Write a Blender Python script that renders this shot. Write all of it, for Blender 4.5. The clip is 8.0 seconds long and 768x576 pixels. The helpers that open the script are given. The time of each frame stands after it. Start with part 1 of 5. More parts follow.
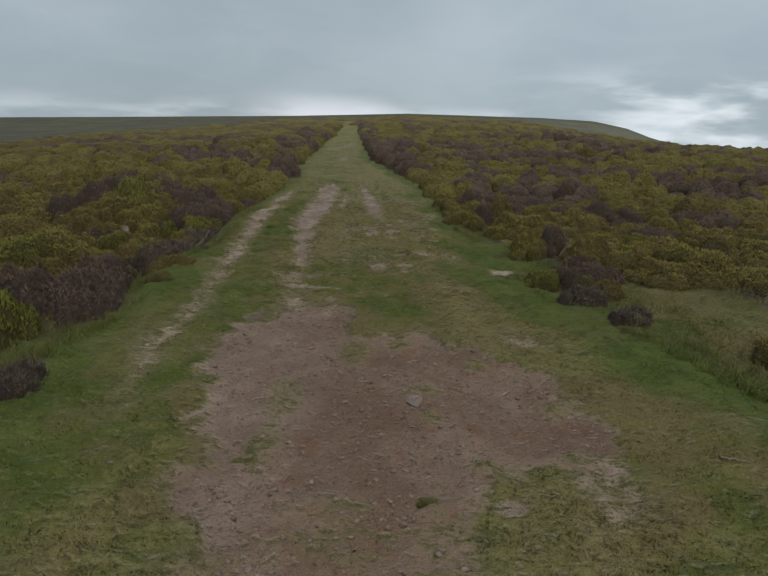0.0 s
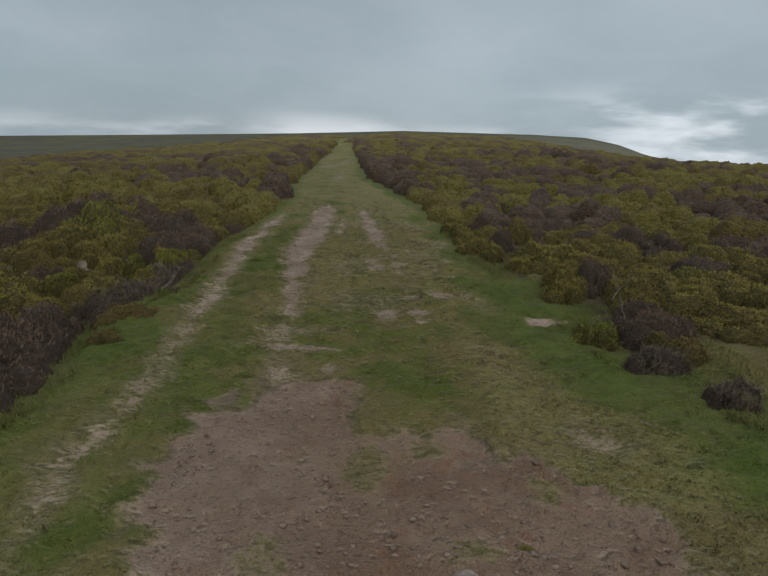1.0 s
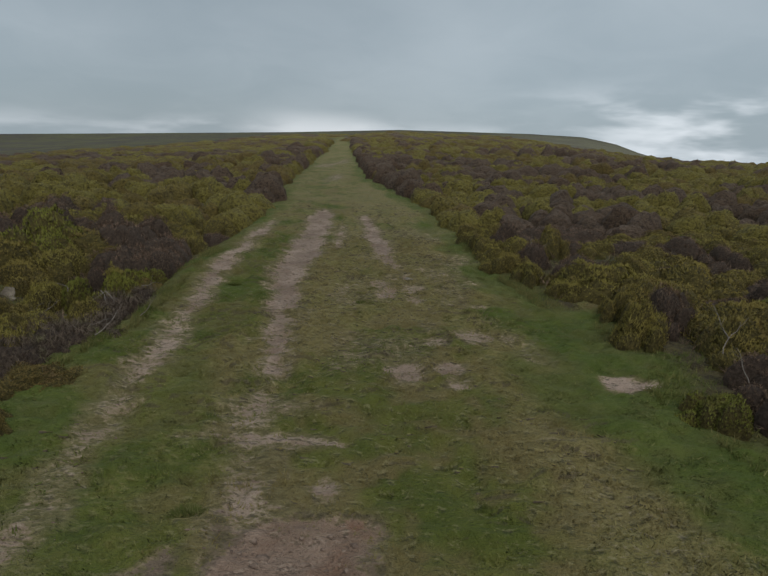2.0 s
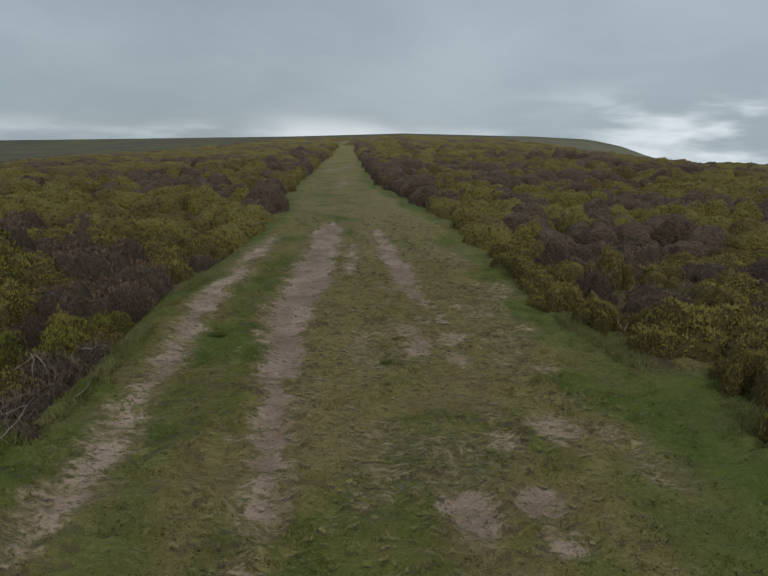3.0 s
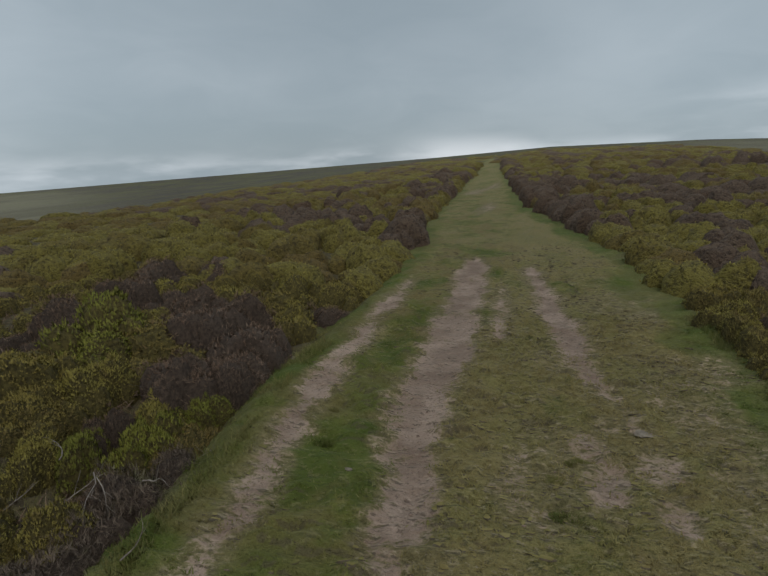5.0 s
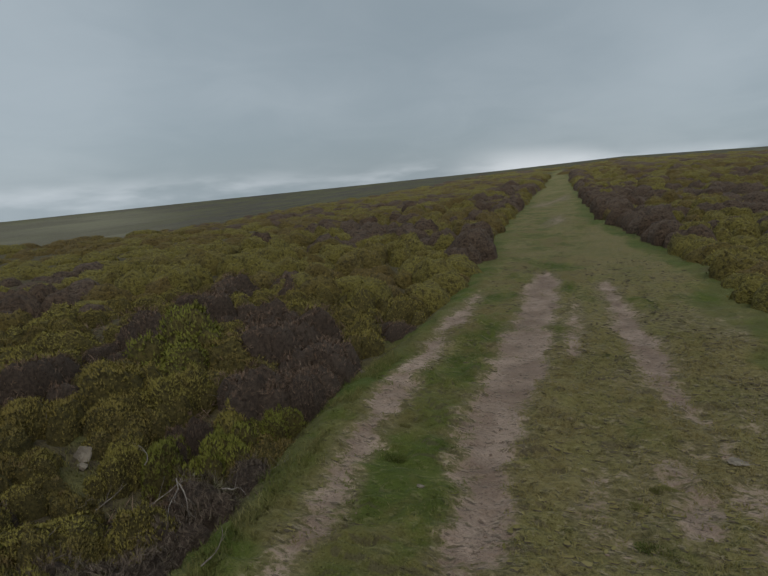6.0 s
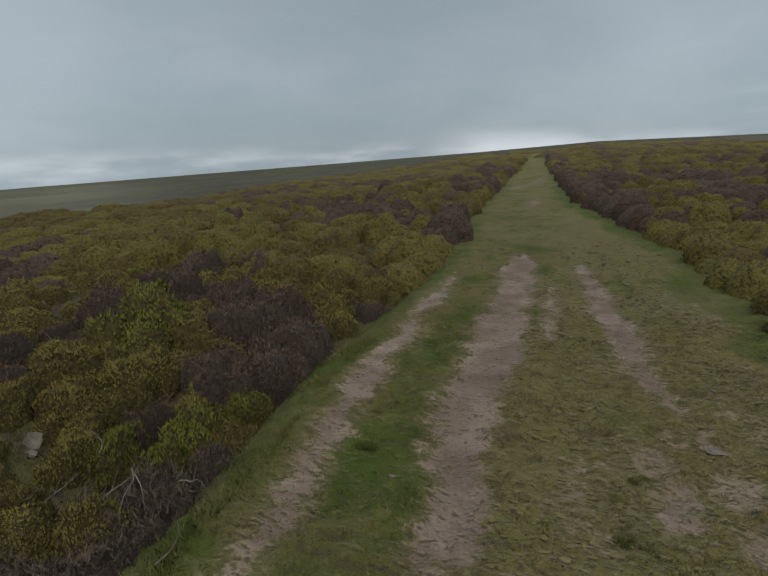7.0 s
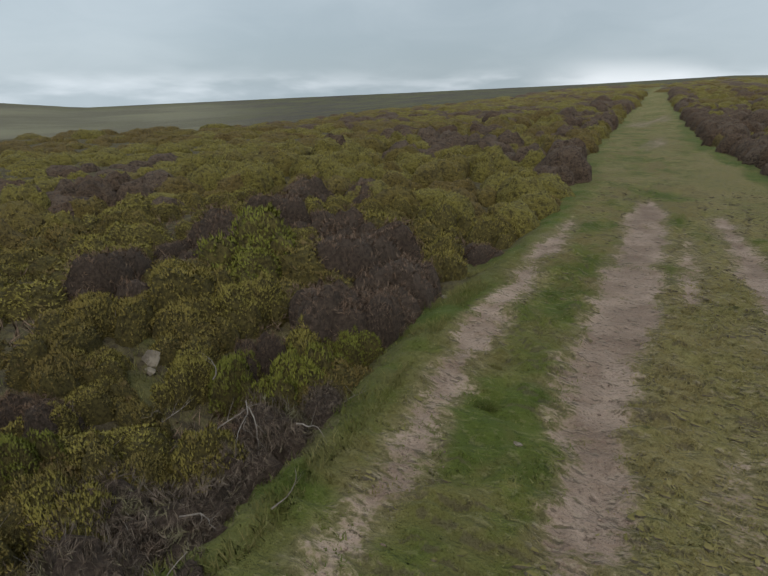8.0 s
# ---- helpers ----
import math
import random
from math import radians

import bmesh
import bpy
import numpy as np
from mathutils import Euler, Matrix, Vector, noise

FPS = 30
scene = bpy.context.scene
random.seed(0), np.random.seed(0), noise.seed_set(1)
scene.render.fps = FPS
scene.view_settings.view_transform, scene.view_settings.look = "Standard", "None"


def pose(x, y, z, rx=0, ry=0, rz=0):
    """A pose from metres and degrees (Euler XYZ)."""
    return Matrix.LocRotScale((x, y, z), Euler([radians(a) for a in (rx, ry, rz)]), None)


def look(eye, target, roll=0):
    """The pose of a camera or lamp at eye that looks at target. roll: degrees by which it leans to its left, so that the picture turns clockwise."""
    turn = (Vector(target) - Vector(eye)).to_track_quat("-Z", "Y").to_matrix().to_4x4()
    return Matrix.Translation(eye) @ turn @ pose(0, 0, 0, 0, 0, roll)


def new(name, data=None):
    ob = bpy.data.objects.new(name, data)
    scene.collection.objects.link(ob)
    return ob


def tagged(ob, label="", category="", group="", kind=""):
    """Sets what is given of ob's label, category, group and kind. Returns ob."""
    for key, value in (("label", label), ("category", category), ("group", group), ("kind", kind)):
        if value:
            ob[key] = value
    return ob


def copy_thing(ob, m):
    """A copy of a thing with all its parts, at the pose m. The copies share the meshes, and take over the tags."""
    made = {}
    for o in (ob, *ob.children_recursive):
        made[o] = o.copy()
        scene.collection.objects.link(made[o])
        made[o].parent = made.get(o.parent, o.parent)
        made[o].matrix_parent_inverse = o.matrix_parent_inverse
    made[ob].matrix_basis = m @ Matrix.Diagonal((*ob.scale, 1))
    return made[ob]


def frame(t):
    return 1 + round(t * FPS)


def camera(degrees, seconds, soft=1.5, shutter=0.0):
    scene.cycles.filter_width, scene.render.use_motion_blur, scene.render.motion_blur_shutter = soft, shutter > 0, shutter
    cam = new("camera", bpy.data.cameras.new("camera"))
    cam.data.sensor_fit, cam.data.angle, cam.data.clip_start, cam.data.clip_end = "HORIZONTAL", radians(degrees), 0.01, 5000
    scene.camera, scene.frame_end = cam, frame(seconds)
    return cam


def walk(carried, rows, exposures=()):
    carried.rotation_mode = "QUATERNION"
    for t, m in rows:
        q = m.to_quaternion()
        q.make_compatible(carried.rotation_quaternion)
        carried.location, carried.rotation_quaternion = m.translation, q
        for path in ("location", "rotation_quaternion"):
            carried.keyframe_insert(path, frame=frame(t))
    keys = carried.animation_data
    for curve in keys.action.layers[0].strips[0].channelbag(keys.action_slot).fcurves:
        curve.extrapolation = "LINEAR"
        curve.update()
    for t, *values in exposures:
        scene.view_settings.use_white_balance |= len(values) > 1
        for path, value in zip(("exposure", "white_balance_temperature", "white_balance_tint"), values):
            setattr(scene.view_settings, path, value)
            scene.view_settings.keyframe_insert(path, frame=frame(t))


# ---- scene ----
cam = camera(70.6, 8.0, soft=1.5)
PATH = [
    (0, (0.652, 0.025, 1.608), (0.623, 1.939, 1.03), 2.2),
    (0.5, (0.601, 0.643, 1.592), (0.572, 2.564, 1.036), 0.4),
    (1, (0.479, 1.315, 1.586), (0.466, 3.246, 1.065), 2.0),
    (1.5, (0.443, 2.109, 1.49), (0.44, 4.041, 0.975), 2.1),
    (1.7, (0.396, 2.394, 1.529), (0.395, 4.323, 1.0), 2.1),
    (2.8, (0.097, 3.963, 1.485), (0.097, 5.9, 0.985), 2.1),
    (3, (0.079, 4.248, 1.516), (0.062, 6.181, 1.004), 1.7),
    (3.5, (-0.009, 4.891, 1.606), (-0.067, 6.823, 1.089), 0.9),
    (4, (-0.048, 5.299, 1.631), (-0.267, 7.217, 1.11), 0.0),
    (4.5, (-0.038, 5.483, 1.63), (-0.469, 7.376, 1.148), -1.2),
    (5, (-0.052, 5.531, 1.643), (-0.595, 7.404, 1.199), -2.1),
    (6.3, (-0.104, 5.521, 1.648), (-0.892, 7.32, 1.271), -3.4),
    (6.5, (-0.084, 5.561, 1.636), (-0.858, 7.364, 1.249), -3.2),
    (7, (-0.157, 5.686, 1.614), (-0.835, 7.51, 1.156), -1.9),
    (7.5, (-0.363, 5.813, 1.624), (-1.034, 7.612, 1.065), 0.2),
    (8, (-0.503, 5.881, 1.581), (-1.44, 7.509, 0.894), 0.0),
]
walk(cam, [(t, look(eye, target, roll)) for t, eye, target, roll in PATH],
     exposures=((0, 0.12), (1.5, 0.0), (3.0, 0.04), (4.0, 0.06), (5.0, -0.03), (6.5, -0.14), (7.0, -0.06), (7.5, 0.04), (8.0, 0.34)))


# ---- light: an overcast sky and a weak, very soft sun ----
def link(tree, a, b):
    tree.links.new(a, b)


def node(tree, kind, **settings):
    n = tree.nodes.new(kind)
    for key, value in settings.items():
        if key == "operation":
            n.operation = value
        elif key == "blend_type":
            n.blend_type = value
        elif key == "data_type":
            n.data_type = value
        elif key == "name":
            n.attribute_name = value
    return n


def maths(tree, operation, a, b=None, clamp=False):
    n = tree.nodes.new("ShaderNodeMath")
    n.operation, n.use_clamp = operation, clamp
    for slot, value in ((0, a), (1, b)):
        if value is None:
            continue
        if isinstance(value, (int, float)):
            n.inputs[slot].default_value = value
        else:
            tree.links.new(value, n.inputs[slot])
    return n.outputs[0]


def ramp_between(tree, value, low, high):
    """0 below low, 1 above high, smooth between."""
    n = tree.nodes.new("ShaderNodeMapRange")
    n.interpolation_type = "SMOOTHSTEP"
    tree.links.new(value, n.inputs[0])
    n.inputs[1].default_value, n.inputs[2].default_value = low, high
    return n.outputs[0]


def mixed(tree, factor, a, b, blend="MIX"):
    n = tree.nodes.new("ShaderNodeMix")
    n.data_type, n.blend_type = "RGBA", blend
    for slot, value in ((0, factor), (6, a), (7, b)):
        if isinstance(value, (int, float)):
            n.inputs[slot].default_value = value
        elif isinstance(value, tuple):
            n.inputs[slot].default_value = (*value, 1)
        else:
            tree.links.new(value, n.inputs[slot])
    return n.outputs[2]


def noisy(tree, vector, scale, detail=4.0, rough=0.55, distort=0.0):
    n = tree.nodes.new("ShaderNodeTexNoise")
    n.inputs["Scale"].default_value, n.inputs["Detail"].default_value = scale, detail
    n.inputs["Roughness"].default_value, n.inputs["Distortion"].default_value = rough, distort
    if vector is not None:
        tree.links.new(vector, n.inputs["Vector"])
    return n.outputs["Fac"]


def stretched(tree, vector, x, y, z):
    n = tree.nodes.new("ShaderNodeMapping")
    n.inputs["Scale"].default_value = (x, y, z)
    tree.links.new(vector, n.inputs["Vector"])
    return n.outputs[0]


SUN_HEIGHT, SUN_TURN = radians(48), radians(150)
world = bpy.data.worlds.new("overcast")
scene.world = world
world.use_nodes = True
wt = world.node_tree
wt.nodes.clear()
coords = wt.nodes.new("ShaderNodeTexCoord").outputs["Generated"]
axes = wt.nodes.new("ShaderNodeSeparateXYZ")
link(wt, coords, axes.inputs[0])
height = axes.outputs[2]
# the cloud deck, seen in perspective: direction over height
flat = maths(wt, "ADD", maths(wt, "MAXIMUM", height, 0.0), 0.26)
deck = wt.nodes.new("ShaderNodeCombineXYZ")
link(wt, maths(wt, "DIVIDE", axes.outputs[0], flat), deck.inputs[0])
link(wt, maths(wt, "DIVIDE", axes.outputs[1], flat), deck.inputs[1])
large = noisy(wt, deck.outputs[0], 0.55, 2.0, 0.45, 0.3)
small = noisy(wt, deck.outputs[0], 2.4, 5.0, 0.55, 0.6)
billow = maths(wt, "ADD", maths(wt, "MULTIPLY", large, 0.8), maths(wt, "MULTIPLY", small, 0.2))
shade = ramp_between(wt, billow, 0.36, 0.66)
cloud = mixed(wt, shade, (0.321, 0.390, 0.438), (0.425, 0.492, 0.541))
# thin bright cloud low over the land
low_band = maths(wt, "SUBTRACT", 1.0, ramp_between(wt, height, 0.0, 0.04))
low_band = maths(wt, "MULTIPLY", low_band, maths(wt, "ADD", 0.5, maths(wt, "MULTIPLY", ramp_between(wt, axes.outputs[0], -0.5, -0.2), 0.5)))
right_hand = maths(wt, "SUBTRACT", 1.0, ramp_between(wt, height, 0.05, 0.12))
east = ramp_between(wt, axes.outputs[0], 0.12, 0.5)
streaks = noisy(wt, stretched(wt, coords, 3.4, 3.4, 15.0), 1.5, 4.0, 0.5, 0.15)
gap = maths(wt, "MULTIPLY", maths(wt, "MAXIMUM", low_band, maths(wt, "MULTIPLY", right_hand, east)), ramp_between(wt, streaks, 0.42, 0.66))
cloud = mixed(wt, maths(wt, "MULTIPLY", gap, 0.95), cloud, (0.76, 0.82, 0.88))
aside = maths(wt, "ABSOLUTE", maths(wt, "ADD", axes.outputs[0], 0.13))
aside = maths(wt, "ADD", aside, maths(wt, "MULTIPLY", maths(wt, "SUBTRACT", small, 0.5), 0.12))
bright = maths(wt, "MULTIPLY", maths(wt, "SUBTRACT", 1.0, ramp_between(wt, aside, 0.02, 0.15)), maths(wt, "SUBTRACT", 1.0, ramp_between(wt, height, 0.012, 0.055)))
bright = maths(wt, "MULTIPLY", bright, ramp_between(wt, axes.outputs[1], 0.0, 0.5))
cloud = mixed(wt, maths(wt, "MULTIPLY", bright, 0.85), cloud, (0.78, 0.83, 0.88))
# an overcast sky is brightest overhead
overhead = ramp_between(wt, height, 0.38, 0.95)
lift = maths(wt, "ADD", 1.0, maths(wt, "MULTIPLY", overhead, 2.2))
# the deck is thickest a little west of the track
thick = ramp_between(wt, maths(wt, "ABSOLUTE", maths(wt, "ADD", axes.outputs[0], 0.28)), 0.08, 0.6)
lift = maths(wt, "MULTIPLY", lift, maths(wt, "ADD", 0.93, maths(wt, "MULTIPLY", thick, 0.13)))
cloud_light = wt.nodes.new("ShaderNodeBackground")
link(wt, cloud, cloud_light.inputs[0])
link(wt, lift, cloud_light.inputs[1])
clear = wt.nodes.new("ShaderNodeTexSky")
clear.sky_type, clear.sun_disc = "NISHITA", False
clear.sun_elevation, clear.sun_rotation = SUN_HEIGHT, SUN_TURN
clear_light = wt.nodes.new("ShaderNodeBackground")
link(wt, clear.outputs[0], clear_light.inputs[0])
clear_light.inputs[1].default_value = 0.06
both = wt.nodes.new("ShaderNodeMixShader")
both.inputs[0].default_value = 0.9
link(wt, clear_light.outputs[0], both.inputs[1])
link(wt, cloud_light.outputs[0], both.inputs[2])
out = wt.nodes.new("ShaderNodeOutputWorld")
link(wt, both.outputs[0], out.inputs[0])

sun = new("sun", bpy.data.lights.new("sun", "SUN"))
sun.data.energy, sun.data.angle, sun.data.color = 1.0, radians(20), (1.0, 0.96, 0.9)
sun.matrix_basis = look((0, 0, 60), (0 - 60 * math.sin(SUN_TURN) / math.tan(SUN_HEIGHT), 0 - 60 * math.cos(SUN_TURN) / math.tan(SUN_HEIGHT), 0))


# ---- materials ----
def material(name, rough=0.9):
    m = bpy.data.materials.new(name)
    m.use_nodes = True
    t = m.node_tree
    surface = t.nodes["Principled BSDF"]
    surface.inputs["Roughness"].default_value = rough
    surface.inputs["Specular IOR Level"].default_value = 0.2
    return m, t, surface


def relief(t, surface, height_value, distance, strength=1.0):
    n = t.nodes.new("ShaderNodeBump")
    n.inputs["Strength"].default_value, n.inputs["Distance"].default_value = strength, distance
    link(t, height_value, n.inputs["Height"])
    link(t, n.outputs[0], surface.inputs["Normal"])


def contrast(t, value, centre, half):
    return ramp_between(t, value, centre - half, centre + half)


def shifted(t, vector, x, y, z):
    n = t.nodes.new("ShaderNodeVectorMath")
    n.operation = "ADD"
    n.inputs[1].default_value = (x, y, z)
    link(t, vector, n.inputs[0])
    return n.outputs[0]


def turf(t, place, lush, dry):
    """Colours of short grass: mossy where lush, straw where dry. Returns colour, soft patches and the dashes of trodden turf."""
    soft = noisy(t, place, 3.4, 3.0, 0.55, 0.3)
    broad = noisy(t, place, 1.2, 3.0, 0.55, 0.4)
    dashes = noisy(t, stretched(t, place, 1.0, 1.7, 1.0), 15.0, 4.0, 0.72)
    away = maths(t, "SUBTRACT", 1.0, maths(t, "MULTIPLY", lush, 0.75))
    grass = mixed(t, contrast(t, soft, 0.5, 0.15), (0.067, 0.075, 0.013), (0.103, 0.102, 0.020))
    grass = mixed(t, lush, grass, mixed(t, contrast(t, soft, 0.5, 0.16), (0.043, 0.060, 0.008), (0.068, 0.081, 0.014)))
    grass = mixed(t, maths(t, "MULTIPLY", contrast(t, broad, 0.58, 0.08), 0.55), grass, (0.051, 0.067, 0.009))
    brown = maths(t, "MULTIPLY", contrast(t, maths(t, "ADD", broad, maths(t, "MULTIPLY", soft, 0.5)), 0.75, -0.085), away)
    grass = mixed(t, maths(t, "MULTIPLY", brown, 0.8), grass, (0.146, 0.106, 0.043))
    straw = mixed(t, contrast(t, dashes, 0.5, 0.2), (0.132, 0.102, 0.036), (0.198, 0.158, 0.064))
    worn_to = maths(t, "ADD", dry, maths(t, "ADD", maths(t, "MULTIPLY", maths(t, "SUBTRACT", soft, 0.5), 1.7), maths(t, "MULTIPLY", maths(t, "SUBTRACT", dashes, 0.5), 1.3)))
    grass = mixed(t, maths(t, "MULTIPLY", contrast(t, worn_to, 0.60, 0.32), 0.75), grass, straw)
    # the dashes moved up the track, to paint a highlight above each shade
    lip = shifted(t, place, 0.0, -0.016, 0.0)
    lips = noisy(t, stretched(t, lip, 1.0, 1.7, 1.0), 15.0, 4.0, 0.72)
    return grass, soft, dashes, lips, away


def ground_material():
    m, t, surface = material("moorland_ground", 0.95)
    place = t.nodes.new("ShaderNodeNewGeometry").outputs["Position"]
    cover = node(t, "ShaderNodeAttribute", name="cover")
    parts = t.nodes.new("ShaderNodeSeparateColor")
    link(t, cover.outputs["Color"], parts.inputs[0])
    bare_cover, lush, dry = parts.outputs[0], parts.outputs[1], parts.outputs[2]
    moor = cover.outputs["Alpha"]
    soil = node(t, "ShaderNodeAttribute", name="soil")
    soils = t.nodes.new("ShaderNodeSeparateColor")
    link(t, soil.outputs["Color"], soils.inputs[0])
    red, hazy_grass, brown_far = soils.outputs[0], soils.outputs[1], soils.outputs[2]
    scraped = node(t, "ShaderNodeAttribute", name="scraped").outputs["Fac"]
    grass, soft, dashes, lips, away = turf(t, place, lush, dry)
    broad = noisy(t, place, 1.3, 4.0, 0.6)
    grain = noisy(t, place, 110.0, 3.0, 0.7)
    crumbs = noisy(t, stretched(t, place, 1.0, 1.4, 1.0), 38.0, 3.0, 0.62, 0.15)
    lumps = noisy(t, stretched(t, place, 1.0, 1.5, 1.0), 12.0, 3.0, 0.6, 0.2)
    # pale dead blades as highlights on the turf lips, with shade painted under them
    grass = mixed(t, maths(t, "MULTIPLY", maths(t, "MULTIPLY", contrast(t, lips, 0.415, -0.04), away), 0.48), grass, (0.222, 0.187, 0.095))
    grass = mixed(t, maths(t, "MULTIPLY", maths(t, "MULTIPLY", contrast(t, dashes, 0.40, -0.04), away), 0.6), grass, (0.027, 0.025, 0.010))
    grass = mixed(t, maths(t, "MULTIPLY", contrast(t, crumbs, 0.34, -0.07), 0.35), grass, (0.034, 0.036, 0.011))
    # bare earth, pinkish where dry, redder in the scrape
    earth = mixed(t, contrast(t, soft, 0.5, 0.15), (0.205, 0.139, 0.100), (0.295, 0.210, 0.157))
    raw = mixed(t, contrast(t, broad, 0.5, 0.13), (0.150, 0.087, 0.055), (0.224, 0.145, 0.098))
    earth = mixed(t, maths(t, "MAXIMUM", red, maths(t, "MULTIPLY", scraped, 0.6)), earth, raw)
    earth = mixed(t, maths(t, "MULTIPLY", contrast(t, noisy(t, place, 4.5, 3.0, 0.55, 0.4), 0.60, 0.07), maths(t, "MULTIPLY", red, 0.6)), earth, (0.168, 0.075, 0.041))
    # painted lip highlights and the shade under them, then dots for pebble shadows
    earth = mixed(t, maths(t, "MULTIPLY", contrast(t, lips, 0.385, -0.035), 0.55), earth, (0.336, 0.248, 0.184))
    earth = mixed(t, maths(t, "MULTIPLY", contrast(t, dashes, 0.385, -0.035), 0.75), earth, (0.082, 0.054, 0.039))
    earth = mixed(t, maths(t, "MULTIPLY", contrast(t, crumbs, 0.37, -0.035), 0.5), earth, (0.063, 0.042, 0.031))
    earth = mixed(t, maths(t, "MULTIPLY", contrast(t, grain, 0.42, -0.08), 0.22), earth, (0.101, 0.068, 0.050))
    earth = mixed(t, maths(t, "MULTIPLY", contrast(t, noisy(t, place, 2.6, 3.0, 0.5, 0.5), 0.54, 0.10), 0.35), earth, (0.117, 0.073, 0.050))
    ragged = maths(t, "ADD", bare_cover, maths(t, "MULTIPLY", maths(t, "SUBTRACT", dashes, 0.5), 1.3))
    ragged = maths(t, "ADD", ragged, maths(t, "MULTIPLY", maths(t, "SUBTRACT", crumbs, 0.5), 0.7))
    ragged = maths(t, "ADD", ragged, maths(t, "MULTIPLY", maths(t, "SUBTRACT", soft, 0.5), 0.5))
    bare = contrast(t, ragged, 0.53, 0.22)
    # thin turf round the bare ground: brown soil and straw show through
    trodden = contrast(t, bare_cover, 0.17, 0.15)
    grass = mixed(t, maths(t, "MULTIPLY", trodden, 0.75), grass, mixed(t, contrast(t, dashes, 0.5, 0.12), (0.097, 0.076, 0.033), (0.166, 0.131, 0.063)))
    colour = mixed(t, bare, grass, earth)
    # short steps trodden across the ruts: a painted highlight over painted shade
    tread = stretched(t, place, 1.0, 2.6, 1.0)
    tread_shade = noisy(t, tread, 13.0, 4.0, 0.7)
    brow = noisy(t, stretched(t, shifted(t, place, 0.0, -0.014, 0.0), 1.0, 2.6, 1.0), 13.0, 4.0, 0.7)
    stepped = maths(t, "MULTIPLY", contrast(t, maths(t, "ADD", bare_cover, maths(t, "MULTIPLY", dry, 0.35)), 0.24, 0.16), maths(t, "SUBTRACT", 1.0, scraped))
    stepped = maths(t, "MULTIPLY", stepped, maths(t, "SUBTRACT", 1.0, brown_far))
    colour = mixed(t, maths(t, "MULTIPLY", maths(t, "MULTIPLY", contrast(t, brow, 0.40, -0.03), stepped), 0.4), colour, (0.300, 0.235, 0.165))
    colour = mixed(t, maths(t, "MULTIPLY", maths(t, "MULTIPLY", contrast(t, tread_shade, 0.40, -0.03), stepped), 0.65), colour, (0.052, 0.039, 0.026))
    # torn turf edges: bare soil, darkened for the shade on the step faces
    torn_edge_shade = contrast(t, maths(t, "ADD", soil.outputs["Alpha"], maths(t, "MULTIPLY", maths(t, "SUBTRACT", crumbs, 0.5), 1.2)), 0.50, 0.2)
    colour = mixed(t, maths(t, "MULTIPLY", torn_edge_shade, 0.55), colour, (0.070, 0.052, 0.033))
    # peat, litter and thin grass between the bushes
    litter = mixed(t, contrast(t, lumps, 0.5, 0.12), (0.046, 0.033, 0.019), (0.085, 0.066, 0.029))
    colour = mixed(t, maths(t, "MULTIPLY", moor, 0.95), colour, litter)
    # far heath, darkened for its bushes' self-shadow, and far grass, paled by painted haze
    clumps = noisy(t, stretched(t, place, 1.0, 0.45, 1.0), 0.16, 6.0, 0.7)
    heath = mixed(t, contrast(t, clumps, 0.5, 0.07), (0.033, 0.026, 0.019), (0.066, 0.058, 0.020))
    swathes = noisy(t, place, 0.035, 5.0, 0.68, 0.4)
    heath = mixed(t, maths(t, "MULTIPLY", contrast(t, swathes, 0.55, 0.05), 0.8), heath, (0.064, 0.060, 0.019))
    heath = mixed(t, maths(t, "MULTIPLY", contrast(t, swathes, 0.44, -0.05), 0.8), heath, (0.040, 0.029, 0.026))
    pale = mixed(t, contrast(t, noisy(t, stretched(t, place, 1.0, 1.0, 6.0), 0.014, 6.0, 0.62), 0.5, 0.12), (0.085, 0.073, 0.045), (0.130, 0.114, 0.070))
    far = mixed(t, hazy_grass, heath, pale)
    colour = mixed(t, brown_far, colour, far)
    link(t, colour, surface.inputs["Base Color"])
    rise = maths(t, "ADD", maths(t, "MULTIPLY", dashes, 0.5), maths(t, "MULTIPLY", crumbs, 0.22))
    rise = maths(t, "MULTIPLY", rise, maths(t, "SUBTRACT", 1.0, maths(t, "MULTIPLY", lush, 0.4)))
    rise = maths(t, "ADD", rise, maths(t, "MULTIPLY", grain, 0.05))
    rise = maths(t, "SUBTRACT", rise, maths(t, "MULTIPLY", bare, 0.04))
    relief(t, surface, rise, 0.13, 1.0)
    return m


def see_through(t, surface, tone, share):
    """Thin leaves let some light through."""
    shine = t.nodes.new("ShaderNodeBsdfTranslucent")
    link(t, tone, shine.inputs[0])
    blend = t.nodes.new("ShaderNodeMixShader")
    blend.inputs[0].default_value = share
    link(t, surface.outputs[0], blend.inputs[1])
    link(t, shine.outputs[0], blend.inputs[2])
    link(t, blend.outputs[0], t.nodes["Material Output"].inputs[0])


